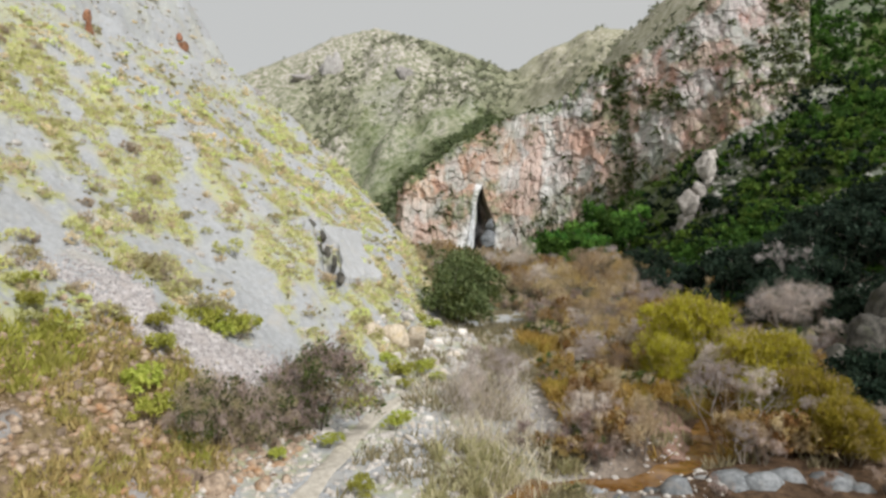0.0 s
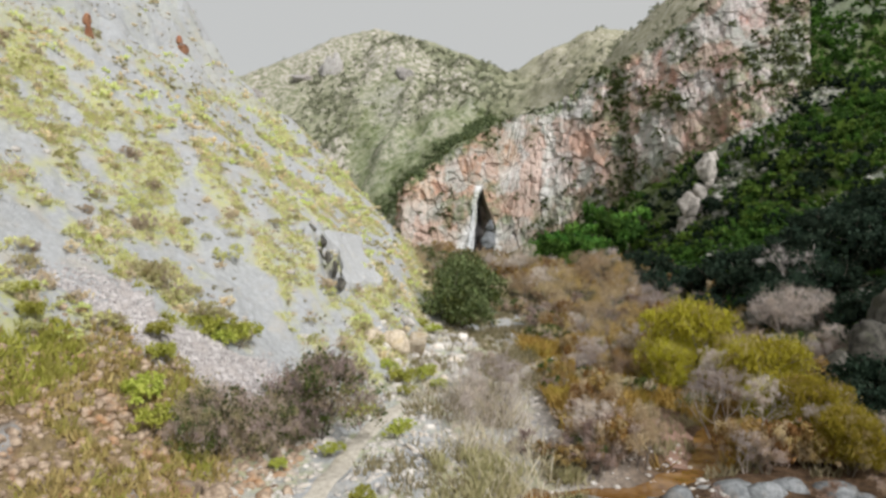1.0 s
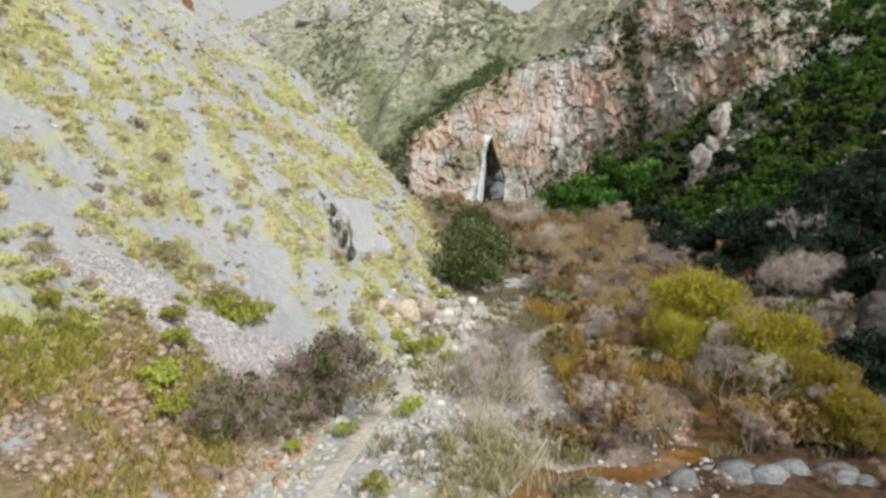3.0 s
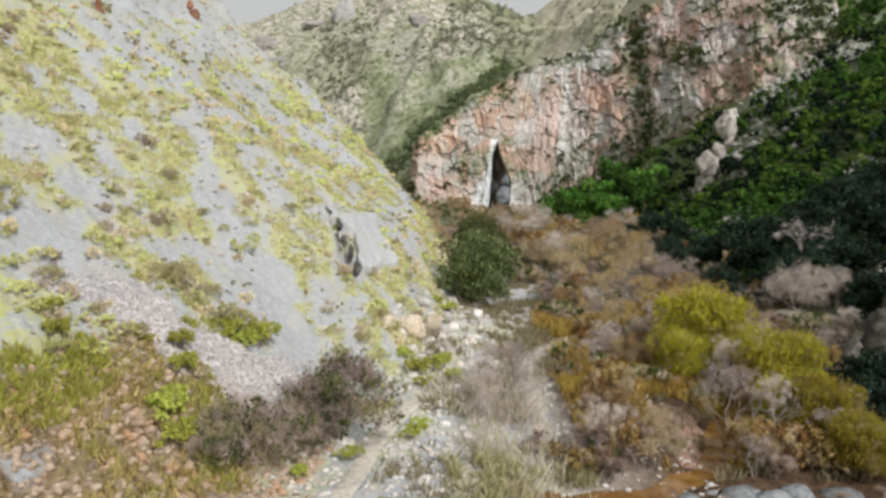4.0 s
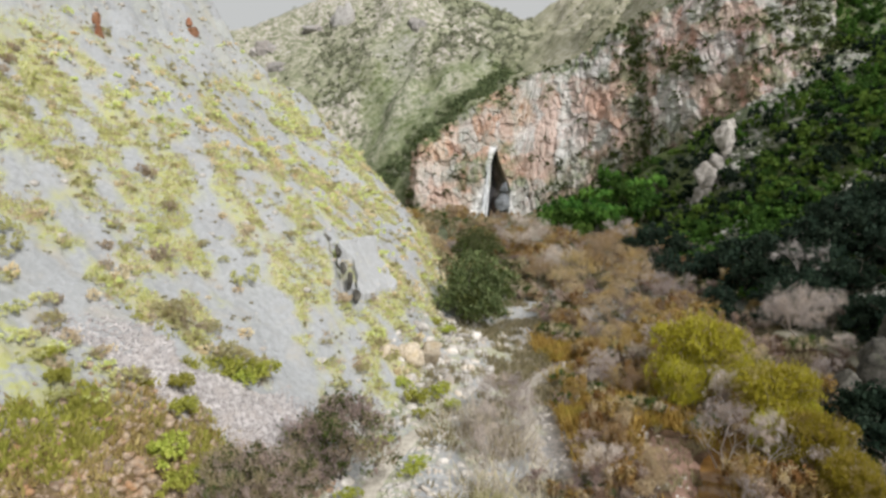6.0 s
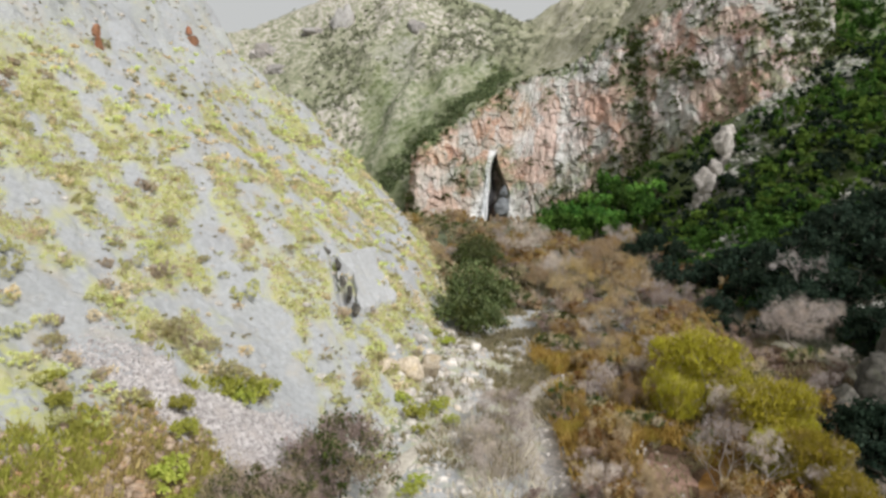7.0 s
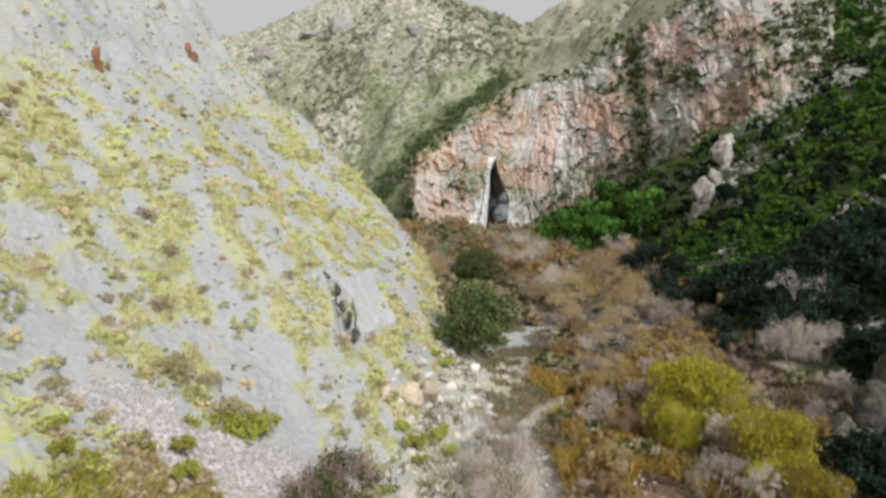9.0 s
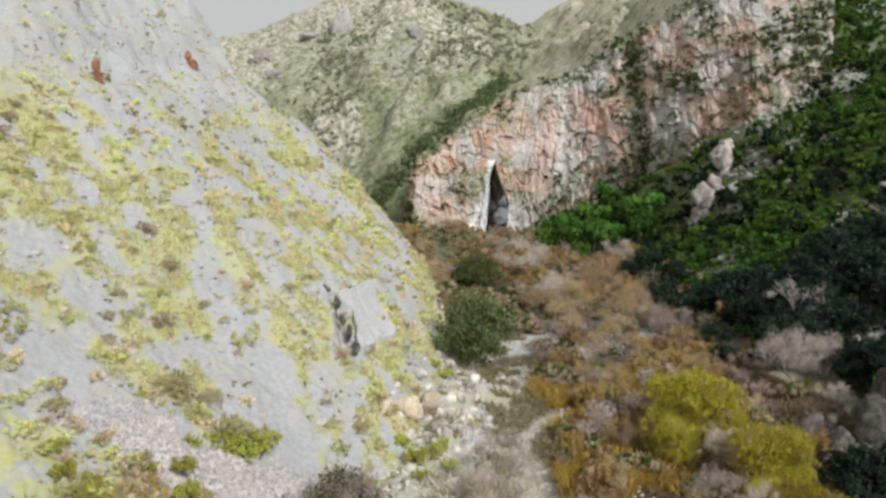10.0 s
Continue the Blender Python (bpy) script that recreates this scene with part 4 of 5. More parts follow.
for k in range(34):
    x, y = 18.5 + 10.5 * r.random(), 45 + 26 * r.random()
    src = (pink, tan, tuft, scrub)[r.choice(4, p=(0.4, 0.15, 0.2, 0.25))]
    if x > 22.5 and y < 52:
        continue
    w = {pink: 1.5, tan: 0.5, tuft: 1.3, scrub: 1.4}[src] * (0.7 + 0.6 * r.random())
    copy_at(src, x, y, w, 360 * r.random())
# thicket under the cliff
for k in range(64):
    y = 84 + 74 * r.random()
    x = -11 + 30 * r.random()
    if LEFT(x, y) > FLOOR(x, y) + 2.0 or RIGHT(x, y) > FLOOR(x, y) + 1.5:
        continue
    src = (tan, bare, scrub, tuft)[r.choice(4, p=(0.36, 0.30, 0.08, 0.26))]
    w = {tan: 0.7, bare: 0.5, scrub: 2.2, tuft: 2.4}[src] * (0.7 + 0.6 * r.random())
    copy_at(src, x, y, (w, w, w * 0.85), 360 * r.random(), sink=0.15)
for x, y, k in ((6.4, 34.0, 1.5), (7.6, 34.6, 1.6), (9.0, 34.2, 1.4), (7.0, 32.9, 1.2), (14.6, 32.6, 1.2), (19.6, 33.0, 1.2), (15.8, 29.4, 0.7), (18.4, 29.6, 0.9), (11.2, 29.3, 0.6)):
    copy_at(pink, x, y, k, 360 * r.random())

# upright dry saplings between the trail and the willows
for k in range(46):
    y = 33 + 34 * r.random()
    x = 9.2 + 0.09 * (y - 33) + 1.6 * r.normal()
    if off_line(x, y, TRAIL_B) < 1.3 or off_line(x, y, STREAM) < 0.8 or off_line(x, y, MUD) < 2.3:
        continue
    q = r.random()
    if q < 0.45:
        w = 0.26 + 0.16 * r.random()
        copy_at(tan, x, y, (w, w, w * 1.5), 360 * r.random())
    elif q < 0.75:
        copy_at(white, x, y, 0.45 + 0.3 * r.random(), 360 * r.random())
    else:
        copy_at(scrub, x, y, (0.8, 0.8, 1.3), 360 * r.random())

# green shrubs by the trail and the evergreen
green_low = leafy("green_shrub", "low bright green leafy shrub by the trail", "shrub", 191, lobes_round(R(191), 1.9, 1.0, 6, 0.3), 1000, 0.09, M_FRESH, stems=4, base=0.025, group="green shrubs by the trail")
put(green_low, -2.3, 44.4, 1.1)
for x, y, k in ((-1.2, 45.6, 1.0), (-3.4, 45.6, 0.8), (-2.0, 42.6, 0.7), (-0.4, 44.0, 0.8), (-2.4, 34.6, 0.75), (-1.9, 36.0, 0.6), (-5.2, 32.4, 0.7), (-12.3, 31.6, 1.0), (-12.9, 32.4, 0.9), (-12.2, 28.9, 1.3), (-11.5, 28.0, 1.1), (-4.7, 37.4, 0.7), (-3.9, 38.6, 0.6), (-7.0, 30.4, 0.6), (-1.0, 60.0, 0.9), (-3.0, 26.6, 0.8), (-1.6, 62, 0.8), (-5.0, 40.2, 0.8), (-11.4, 36.3, 1.25), (-10.7, 36.9, 1.2), (-11.0, 36.0, 0.9), (-16.5, 29.0, 0.8), (-17.4, 29.4, 0.7), (-15.6, 28.6, 0.6)):
    copy_at(green_low, x, y, k, 360 * r.random())

# agave
r = R(23)
agave = thing("agave", "small green agave rosette among the dry shrubs", "agave")
for k in range(14):
    a = k * 2.4
    tilt = 0.35 + 0.7 * (k / 14)
    way = np.array([math.cos(a) * math.sin(tilt), math.sin(a) * math.sin(tilt), math.cos(tilt)])
    side = np.array([-math.sin(a), math.cos(a), 0])
    pts = [way * 0.9 * s + np.array([0, 0, -0.12 * s * s]) for s in (0, 0.35, 0.7, 1.0)]
    v, f = tube(pts, [0.05, 0.075, 0.05, 0.008], 4)
    part("leaf", mesh_of("leaf", v, f, M_VIVID), agave)
put(agave, 13.4, 60.6, 1.0)

# ---- the right-hand slope: dense green scrub ----
slope_a = leafy("slope_shrub", "dense dark green shrub on the shaded slope", "shrub", 201, lobes_round(R(201), 3.2, 2.3, 7, 0.25), 850, 0.22, M_GREEN, stems=4, base=0.05, group="shrubs on the shaded slope")
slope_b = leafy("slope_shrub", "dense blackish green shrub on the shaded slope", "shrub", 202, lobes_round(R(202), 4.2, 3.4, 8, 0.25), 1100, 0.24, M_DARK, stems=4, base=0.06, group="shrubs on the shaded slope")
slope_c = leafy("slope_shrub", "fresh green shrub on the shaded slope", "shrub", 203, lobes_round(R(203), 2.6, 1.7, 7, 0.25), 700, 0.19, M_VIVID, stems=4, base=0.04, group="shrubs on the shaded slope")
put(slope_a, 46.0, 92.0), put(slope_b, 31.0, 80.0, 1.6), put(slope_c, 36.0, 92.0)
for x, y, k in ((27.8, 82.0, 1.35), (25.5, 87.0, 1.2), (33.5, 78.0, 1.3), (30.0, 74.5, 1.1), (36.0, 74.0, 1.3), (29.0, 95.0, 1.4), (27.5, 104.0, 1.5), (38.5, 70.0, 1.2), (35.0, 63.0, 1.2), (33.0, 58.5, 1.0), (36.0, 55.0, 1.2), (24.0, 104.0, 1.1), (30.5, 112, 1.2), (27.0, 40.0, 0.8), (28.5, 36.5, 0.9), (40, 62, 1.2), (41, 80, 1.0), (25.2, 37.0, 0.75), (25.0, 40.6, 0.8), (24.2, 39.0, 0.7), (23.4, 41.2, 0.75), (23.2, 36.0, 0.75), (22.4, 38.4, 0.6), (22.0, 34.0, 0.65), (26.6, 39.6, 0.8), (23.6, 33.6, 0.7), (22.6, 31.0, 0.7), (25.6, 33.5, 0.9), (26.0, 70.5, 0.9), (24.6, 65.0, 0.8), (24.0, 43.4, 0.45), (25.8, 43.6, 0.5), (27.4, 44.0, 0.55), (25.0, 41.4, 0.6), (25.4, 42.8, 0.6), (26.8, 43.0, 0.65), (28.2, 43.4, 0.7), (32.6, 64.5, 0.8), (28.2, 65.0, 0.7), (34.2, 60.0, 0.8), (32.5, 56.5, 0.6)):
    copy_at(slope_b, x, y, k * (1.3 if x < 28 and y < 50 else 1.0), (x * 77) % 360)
for x, y, k in ((19.0, 128.0, 1.5), (22.0, 131.0, 1.6), (25.0, 128.0, 1.5), (28.5, 131.0, 1.6), (31.5, 134.0, 1.5), (17.5, 137.0, 1.4), (24.0, 139.0, 1.5), (29.0, 142.0, 1.4), (21.0, 122.0, 1.2), (34.0, 138.0, 1.3), (26.0, 134, 1.5), (31.0, 146.0, 1.5), (27.0, 147.0, 1.4), (20.0, 146.0, 1.5), (36.0, 131.0, 1.4), (33.0, 127.0, 1.5)):
    copy_at(slope_c if k != 1.5 else slope_a, x, y, (k * 1.5, k * 1.5, k * 1.8), (x * 53) % 360)
def on_right(x, y):
    return x < 0.66 * y + 8 and RIGHT(x, y) > FLOOR(x, y) + 0.6 and not (y > np.interp(x, FOOT_X, FOOT_Y) - 3 and x < 67)


r = R(29)
spots = []
while len(spots) < 2100:
    y, x = 46 + 118 * r.random(), 15 + 92 * r.random()
    if on_right(x, y):
        q = float(fbm(np.array([x * 0.08]), np.array([y * 0.08]), octaves=2, seed=95)[0]) + 0.35 * r.normal()
        if q > -0.75 and (slope_gaps(x, y) < 0.45 or r.random() < (0.3 if y < 100 else 0.75)):
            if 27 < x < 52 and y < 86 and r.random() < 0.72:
                q = -0.6     # dark leaves stand in for the black shade of the hollow above the thicket
            spots.append((y, x, q, 0.6 + 0.75 * r.random(), 360 * r.random()))
spots.sort()
for y, x, q, k, a in spots[:250]:
    if off_line(x, y, [(30.5, 60.5), (26.0, 50.0), (26.0, 44.0)]) < 2.0 * k + 0.5:
        continue
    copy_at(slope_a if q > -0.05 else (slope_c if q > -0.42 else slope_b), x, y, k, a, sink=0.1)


def far_scrub(name, label, rows, mat, seed, leaves=170):
    """The farther bushes of the slope, as one mesh."""
    rr = R(seed)
    pts, size = [], []
    for y, x, q, k, a in rows:
        z = GROUND(x, y)
        w = 3.0 * k
        p = crown_points(leaves, lobes_round(rr, w, w * 0.75, 5, 0.25), rr)
        pts.append(p + np.array([x, y, z - 0.1]))
    p = np.concatenate(pts)
    v, f = leaf_quads(p, 0.36, 1.3, 0.1, rr)
    return tagged(new(name, mesh_of(name, v, f, mat)), label, "scrub", kind="stuff")


def gorge_rows(n, seed):
    rr, rows = R(seed), []
    while len(rows) < n:
        y, x = 78 + 84 * rr.random(), -16 + 36 * rr.random()
        if LEFT(x, y) < FLOOR(x, y) + 2.5 and RIGHT(x, y) < FLOOR(x, y) + 2 and y < np.interp(x, FOOT_X, FOOT_Y) - 1:
            rows.append((y, x, 0, 0.4 + 0.75 * rr.random(), 0))
    return rows


far_scrub("gorge_thicket", "olive thicket filling the upper gorge", gorge_rows(150, 311), M_VALLEY, 312, 200)
far_scrub("dry_thicket", "dry tan thicket filling the upper gorge", gorge_rows(120, 313), M_TAN, 314, 200)
rest = spots[250:]
far_scrub("green_scrub", "dense green scrub over the far shaded slope", [s for s in rest if s[2] > -0.05], M_GREEN, 301)
far_scrub("dark_scrub", "blackish green scrub over the far slope, darkened for shade in the hollow", [s for s in rest if s[2] <= -0.42], M_DARK, 302)
far_scrub("fresh_scrub", "fresh green scrub over the far shaded slope", [s for s in rest if -0.42 < s[2] <= -0.05], M_VIVID, 303)


# scrub rooted in the cliff's gully, on its ledges and along its rim
def cliff_scrub():
    rr = R(305)
    u, v = rr.random(9000), rr.random(9000)
    x, y, z, nx, ny, d, s, tone, panel = cliff_xyz(u, v)
    want = 0.75 * np.exp(-((u - 0.655 - 0.02 * (1 - v)) / 0.026) ** 2) + 0.5 * step(0.93, 1.0, v) + 0.26 * step(0.36, 0.12, v + 0.12 * fbm(s * 0.15, z * 0.15, seed=79)) * step(0.45, 0.52, u) + 0.45 * step(0.2, 0.6, fbm(s * 0.10, z * 0.10, octaves=3, seed=75)) + 0.9 * step(0.88, 0.97, u + 0.05 * fbm(z * 0.2, s * 0.2, seed=72)) + 0.03
    keep = (rr.random(9000) < 0.35 * want) & ~((np.abs(u - 0.352) < 0.085) & (v < 0.75))
    x, y, z = (x + nx * d)[keep], (y + ny * d)[keep], z[keep]
    pts = []
    for a, b, c in zip(x, y, z):
        w = 0.8 + 1.6 * rr.random()
        pts.append(np.array([a, b, c - 0.2]) + crown_points(60, [(0, 0, w * 0.4, w * 0.5, w * 0.5, w * 0.45)], rr))
    v, f = leaf_quads(np.concatenate(pts), 0.30, 1.2, 0.1, rr)
    return tagged(new("cliff_scrub", mesh_of("cliff_scrub", v, f, M_OLIVE)), "olive green scrub rooted in the cliff's cracks", "scrub", kind="stuff")


cliff_scrub()


# scrub on the far mountain
def mountain_scrub():
    rr = R(306)
    a, q = -0.30 + 0.72 * rr.random(12000), 165 + 125 * rr.random(12000)
    x, y = a * q, q
    shelf = (behind_cliff(x, y) > far_z(x, y) - 2) & (y > np.interp(x, RIM_X, RIM_Y) + 9)
    ok = ((vnoise(x * 0.05, y * 0.05, seed=98) + 0.4 * rr.normal(size=12000) > 0.3 + 0.6 * step(0.06, 0.14, a)) & (q > 200) & (q < 282)) | (shelf & (x > 20) & (rr.random(12000) < 0.11))
    x, y = x[ok], y[ok]
    z = ground_z(x, y)
    pts = np.repeat(np.c_[x, y, z], 16, 0)
    w = np.repeat(0.4 + 0.7 * rr.random(len(x)), 16)[:, None]
    pts = pts + rr.normal(size=pts.shape) * w * 0.55 + np.array([0, 0, 0.4])
    v, f = leaf_quads(pts, 0.55, 1.2, 0.1, rr)
    return tagged(new("mountain_scrub", mesh_of("mountain_scrub", v, f, M_FARSCRUB)), "olive scrub dotted over the far mountainside", "scrub", kind="stuff")


mountain_scrub()


def gully_scrub():
    rr = R(308)
    a, q = -0.16 + 0.26 * rr.random(9000), 198 + 34 * rr.random(9000)
    x, y = a * q, q
    ok = rr.random(9000) < 0.45 * np.exp(-(line_dist(x, y, GULLY)[0] / 2.6) ** 2)
    pts = np.repeat(np.c_[x, y, ground_z(x, y)][ok], 18, 0)
    pts = pts + rr.normal(size=pts.shape) * np.array([0.5, 0.5, 0.35]) + np.array([0, 0, 0.4])
    v, f = leaf_quads(pts, 0.5, 1.2, 0.1, rr)
    return tagged(new("gully_scrub", mesh_of("gully_scrub", v, f, M_GULLY)), "dark green scrub along the gully below the far mountain", "scrub", kind="stuff")


gully_scrub()
# ---- stones ----
def boulder_master(seed, squash, mat, label, group, name="boulder"):
    v, f = plane_rock(R(seed), squash, 14, 2)
    return tagged(new(name, mesh_of("boulder", v, f, mat, smooth=False)), label, "boulder", group)


G_BED = "boulders in the stream bed"
pale = [boulder_master(300 + k, s, M_BOULDER, "pale grey angular boulder in the dry stream bed", G_BED) for k, s in enumerate(((1, 0.8, 0.6), (0.9, 1, 0.7), (1, 0.9, 0.5), (0.8, 1.0, 0.9)))]
blue = [boulder_master(310 + k, s, M_BLUE, "smooth blue-grey boulder beside the water", "boulders beside the water") for k, s in enumerate(((1, 0.8, 0.6), (1.2, 0.8, 0.6)))]
warmr = [boulder_master(320 + k, s, M_WARMROCK, "buff and orange broken rock at the foot of the slope", "broken rocks at the slope's foot") for k, s in enumerate(((1, 0.8, 0.8), (0.7, 0.8, 1.1), (1, 0.9, 0.6)))]
for k, b in enumerate(pale):
    put(b, -1.9 + 0.7 * k, 52.0 + 2.6 * k, 0.6, 40 * k, 0.05)
for b, (x, y, k) in zip(blue, ((12.3, 30.5, 1.3), (10.0, 30.4, 1.0))):
    put(b, x, y, k, 30, 0.1)
for x, y, k in ((13.7, 30.2, 1.0), (15.0, 31.0, 1.0), (16.6, 30.6, 1.3), (11.2, 31.2, 0.45), (9.0, 30.6, 0.55), (6.2, 29.8, 0.8), (7.2, 29.0, 0.6), (17.8, 30.4, 0.8), (7.0, 31.0, 0.7), (13.2, 30.8, 0.5), (8.2, 28.6, 0.7)):
    copy_at(blue[int(x * 10) % 2], x, y, k, (x * 131) % 360, 0.1)
for b, (x, y, k) in zip(warmr, ((-9.6, 26.6, 0.85), (-8.6, 27.0, 0.8), (-10.6, 26.2, 0.7))):
    put(b, x, y, k, 50 * x, 0.1)
r = R(37)
for _ in range(30):
    x, y = -15.5 + 9.5 * r.random(), 23.5 + 6.0 * r.random()
    copy_at(warmr[r.integers(0, 3)], x, y, 0.22 + 0.5 * r.random() ** 2, 360 * r.random(), 0.05)
taken = 0
while taken < 140:
    y = 26 + 46 * r.random()
    c = -3.0 + 0.055 * (y - 30) + (0.03 * (y - 45) if y > 45 else 0)
    x = c + 2.3 * r.normal()
    if off_line(x, y, TRAIL_A) < 0.75 or x < -9:
        continue
    copy_at(pale[r.integers(0, 4)], x, y, 0.12 + 0.42 * r.random() ** 2.2 + (0.16 if y > 48 else 0.04), 360 * r.random(), 0.04, (20 * r.normal(), 20 * r.normal()))
    taken += 1
r = R(39)
for _ in range(50):
    x, y = (-7.5 + 5 * r.random(), 25.5 + 7 * r.random()) if r.random() < 0.5 else (-3.3 + 4.2 * r.random(), 28 + 10 * r.random())
    if off_line(x, y, TRAIL_A) > 0.8:
        copy_at(pale[r.integers(0, 4)], x, y, 0.18 + 0.38 * r.random() ** 1.6, 360 * r.random(), 0.04, (20 * r.normal(), 20 * r.normal()))
r = R(38)
for _ in range(80):
    y = 47 + 21 * r.random()
    copy_at(pale[r.integers(0, 4)], 0.3 + 0.10 * (y - 50) + 1.7 * r.normal(), y, 0.22 + 0.75 * r.random() ** 2.4, 360 * r.random(), 0.05, (15 * r.normal(), 15 * r.normal()))
for _ in range(40):
    x, y = 3.5 + 7 * r.random(), 44 + 24 * r.random()
    copy_at(pale[r.integers(0, 4)], x, y, 0.18 + 0.4 * r.random() ** 2, 360 * r.random(), 0.04)


def stones(name, label, spots, sizes, mat, seed, detail=1):
    """Loose stones too many to count, as one mesh."""
    rr = R(seed)
    forms = [plane_rock(R(seed + 50 + k), (1, 0.85, 0.65), 9, detail, 0.02) for k in range(6)]
    z = ground_z(spots[:, 0], spots[:, 1])
    vs, fs, n = [], [], 0
    for (x, y), zz, s in zip(spots, z, sizes):
        v, f = forms[rr.integers(0, 6)]
        a = rr.random() * 6.28
        c, d = math.cos(a) * s, math.sin(a) * s
        vs.append(np.c_[v[:, 0] * c - v[:, 1] * d + x, v[:, 0] * d + v[:, 1] * c + y, v[:, 2] * s + zz])
        fs.append(f + n)
        n += len(v)
    return tagged(new(name, mesh_of(name, np.concatenate(vs), np.concatenate(fs), mat)), label, "stones", kind="stuff")


def scatter(count, x0, x1, y0, y1, keep, seed):
    rr = R(seed)
    out = np.zeros((0, 2))
    while len(out) < count:
        p = np.c_[x0 + (x1 - x0) * rr.random(count * 2), y0 + (y1 - y0) * rr.random(count * 2)]
        out = np.concatenate([out, p[keep(p[:, 0], p[:, 1], rr)]])
    return out[:count]


p = scatter(9000, -34, -7, 30, 47, lambda x, y, q: (scree_mask(x, y) > 0.5) & (left_z(x, y) < 8.6 + 0.9 * q.normal(size=len(x))) & (y < 37.5 + 0.6 * q.normal(size=len(x))), 401)
stones("scree", "pale grey loose scree running down the slope", p, 0.05 + 0.11 * R(402).random(len(p)) ** 2, M_SCREE, 403, 1)
p = scatter(5500, -9, 12, 24, 78, lambda x, y, q: (line_dist(x, y, TRAIL_A)[0] > 0.6) & (line_dist(x, y, TRAIL_B)[0] > 0.6) & (left_z(x, y) < floor_z(x, y) + 0.5) & (q.random(len(x)) < np.where(x < 2.5, 1.0, 0.35)), 405)
stones("stream_stones", "pale stones strewn over the stream bed", p, 0.05 + 0.22 * R(406).random(len(p)) ** 2.2, M_BOULDER, 407)
p = scatter(2600, -20, -6, 22, 34, lambda x, y, q: (left_z(x, y) > floor_z(x, y) - 0.5) & (left_z(x, y) < 6.9 + 0.7 * q.normal(size=len(x))) & (scree_mask(x, y) < 0.4), 409)
stones("slope_stones", "buff stones strewn over the near slope", p, 0.04 + 0.34 * R(410).random(len(p)) ** 3.6, M_WARMROCK, 411)
p = scatter(1700, -54, 3, 34, 98, lambda x, y, q: (left_z(x, y) > floor_z(x, y) + 1) & (scree_mask(x, y) < 0.5) & ((x + 3.5) * 0.655 + (y - 73) * 0.757 < 12) & (x > -0.68 * y), 413)
stones("hill_stones", "pale stones and ledges on the sunlit hillside", p, 0.08 + 0.34 * R(414).random(len(p)) ** 4, M_BOULDER, 415)
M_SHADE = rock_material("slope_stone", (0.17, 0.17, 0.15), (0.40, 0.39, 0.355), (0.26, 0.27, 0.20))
p = scatter(1500, 22, 75, 50, 130, lambda x, y, q: (right_z(x, y) > floor_z(x, y) + 1) & (x < 0.66 * y + 4) & (slope_gaps(x, y) > 0.5 * q.random(len(x)) - 0.1), 417)
stones("shade_stones", "grey stones among the scrub on the shaded slope", p, 0.3 + 0.8 * R(418).random(len(p)) ** 3, M_SHADE, 419, 1)


# outcrops
def outcrop(name, label, lumps, mat, category="outcrop"):
    """Several cut blocks grown into one rock."""
    root = thing(name, label, category)
    bx, by = lumps[0][:2]
    root.location = (bx, by, float(ground_z(np.array([bx]), np.array([by]))[0]))
    for k, (x, y, z, sx, sy, sz, turn, seed) in enumerate(lumps):
        v, f = plane_rock(R(seed), (sx, sy, sz), 11, 4, 0.006)
        q1, _, _ = blocks(v[:, 0] * 1.1 + v[:, 1] * 0.8, v[:, 2] * 0.9, seed)
        v = v * (0.88 + 0.24 * q1[:, None]) + 0.06 * min(sx, sy, sz) * np.stack([fbm(v[:, 0] * 1.1, v[:, 2] * 1.1, v[:, 1] * 1.1, 3, seed + q) for q in range(3)], 1)
        a = radians(turn)
        v = np.c_[v[:, 0] * math.cos(a) - v[:, 1] * math.sin(a) + x - bx, v[:, 0] * math.sin(a) + v[:, 1] * math.cos(a) + y - by, v[:, 2] + z]
        part("rock_block", mesh_of("rock_block", v, f, mat), root)
    return root


SLAB_Z = (7.82, 11.85, 11.65, 7.64)


def slab():
    """A flat plate of bedrock, parted from the hill by a crevice along one side."""
    r, c = 60, 40
    b, a = np.meshgrid(np.linspace(0, 1, r), np.linspace(0, 1, c), indexing="ij")
    left, right = np.array([[-6.92, 51.6], [-8.68, 54.2]]), np.array([[-5.12, 57.5], [-7.32, 63.5]])
    x = (left[0, 0] + (left[1, 0] - left[0, 0]) * b) * (1 - a) + (right[0, 0] + (right[1, 0] - right[0, 0]) * b) * a
    y = (left[0, 1] + (left[1, 1] - left[0, 1]) * b) * (1 - a) + (right[0, 1] + (right[1, 1] - right[0, 1]) * b) * a
    edge = np.minimum(np.minimum(a, 1 - a) * 4.0, np.minimum(b, 1 - b) * 8.0)
    rag = 0.35 * fbm(x * 0.9, y * 0.9, octaves=3, seed=571)
    x, y = x + rag * step(0.8, 0.0, edge), y + rag * step(0.8, 0.0, edge)
    z0 = (SLAB_Z[0] + (SLAB_Z[1] - SLAB_Z[0]) * b) * (1 - a) + (SLAB_Z[3] + (SLAB_Z[2] - SLAB_Z[3]) * b) * a
    z = z0 - 1.8 * step(0.06, 0.0, edge) + 0.07 * fbm(x * 0.8, y * 0.8, octaves=4, seed=572)
    cut = blocks(x * 0.35 + 0.2 * y, y * 0.22, 573)[0]
    z = z + 0.12 * (cut - 0.5)
    return tagged(new("rock_slab", grid_mesh("rock_slab", x, y, z, M_SLAB, False)), "smooth pale rock slab set in the sunlit hillside", "outcrop")


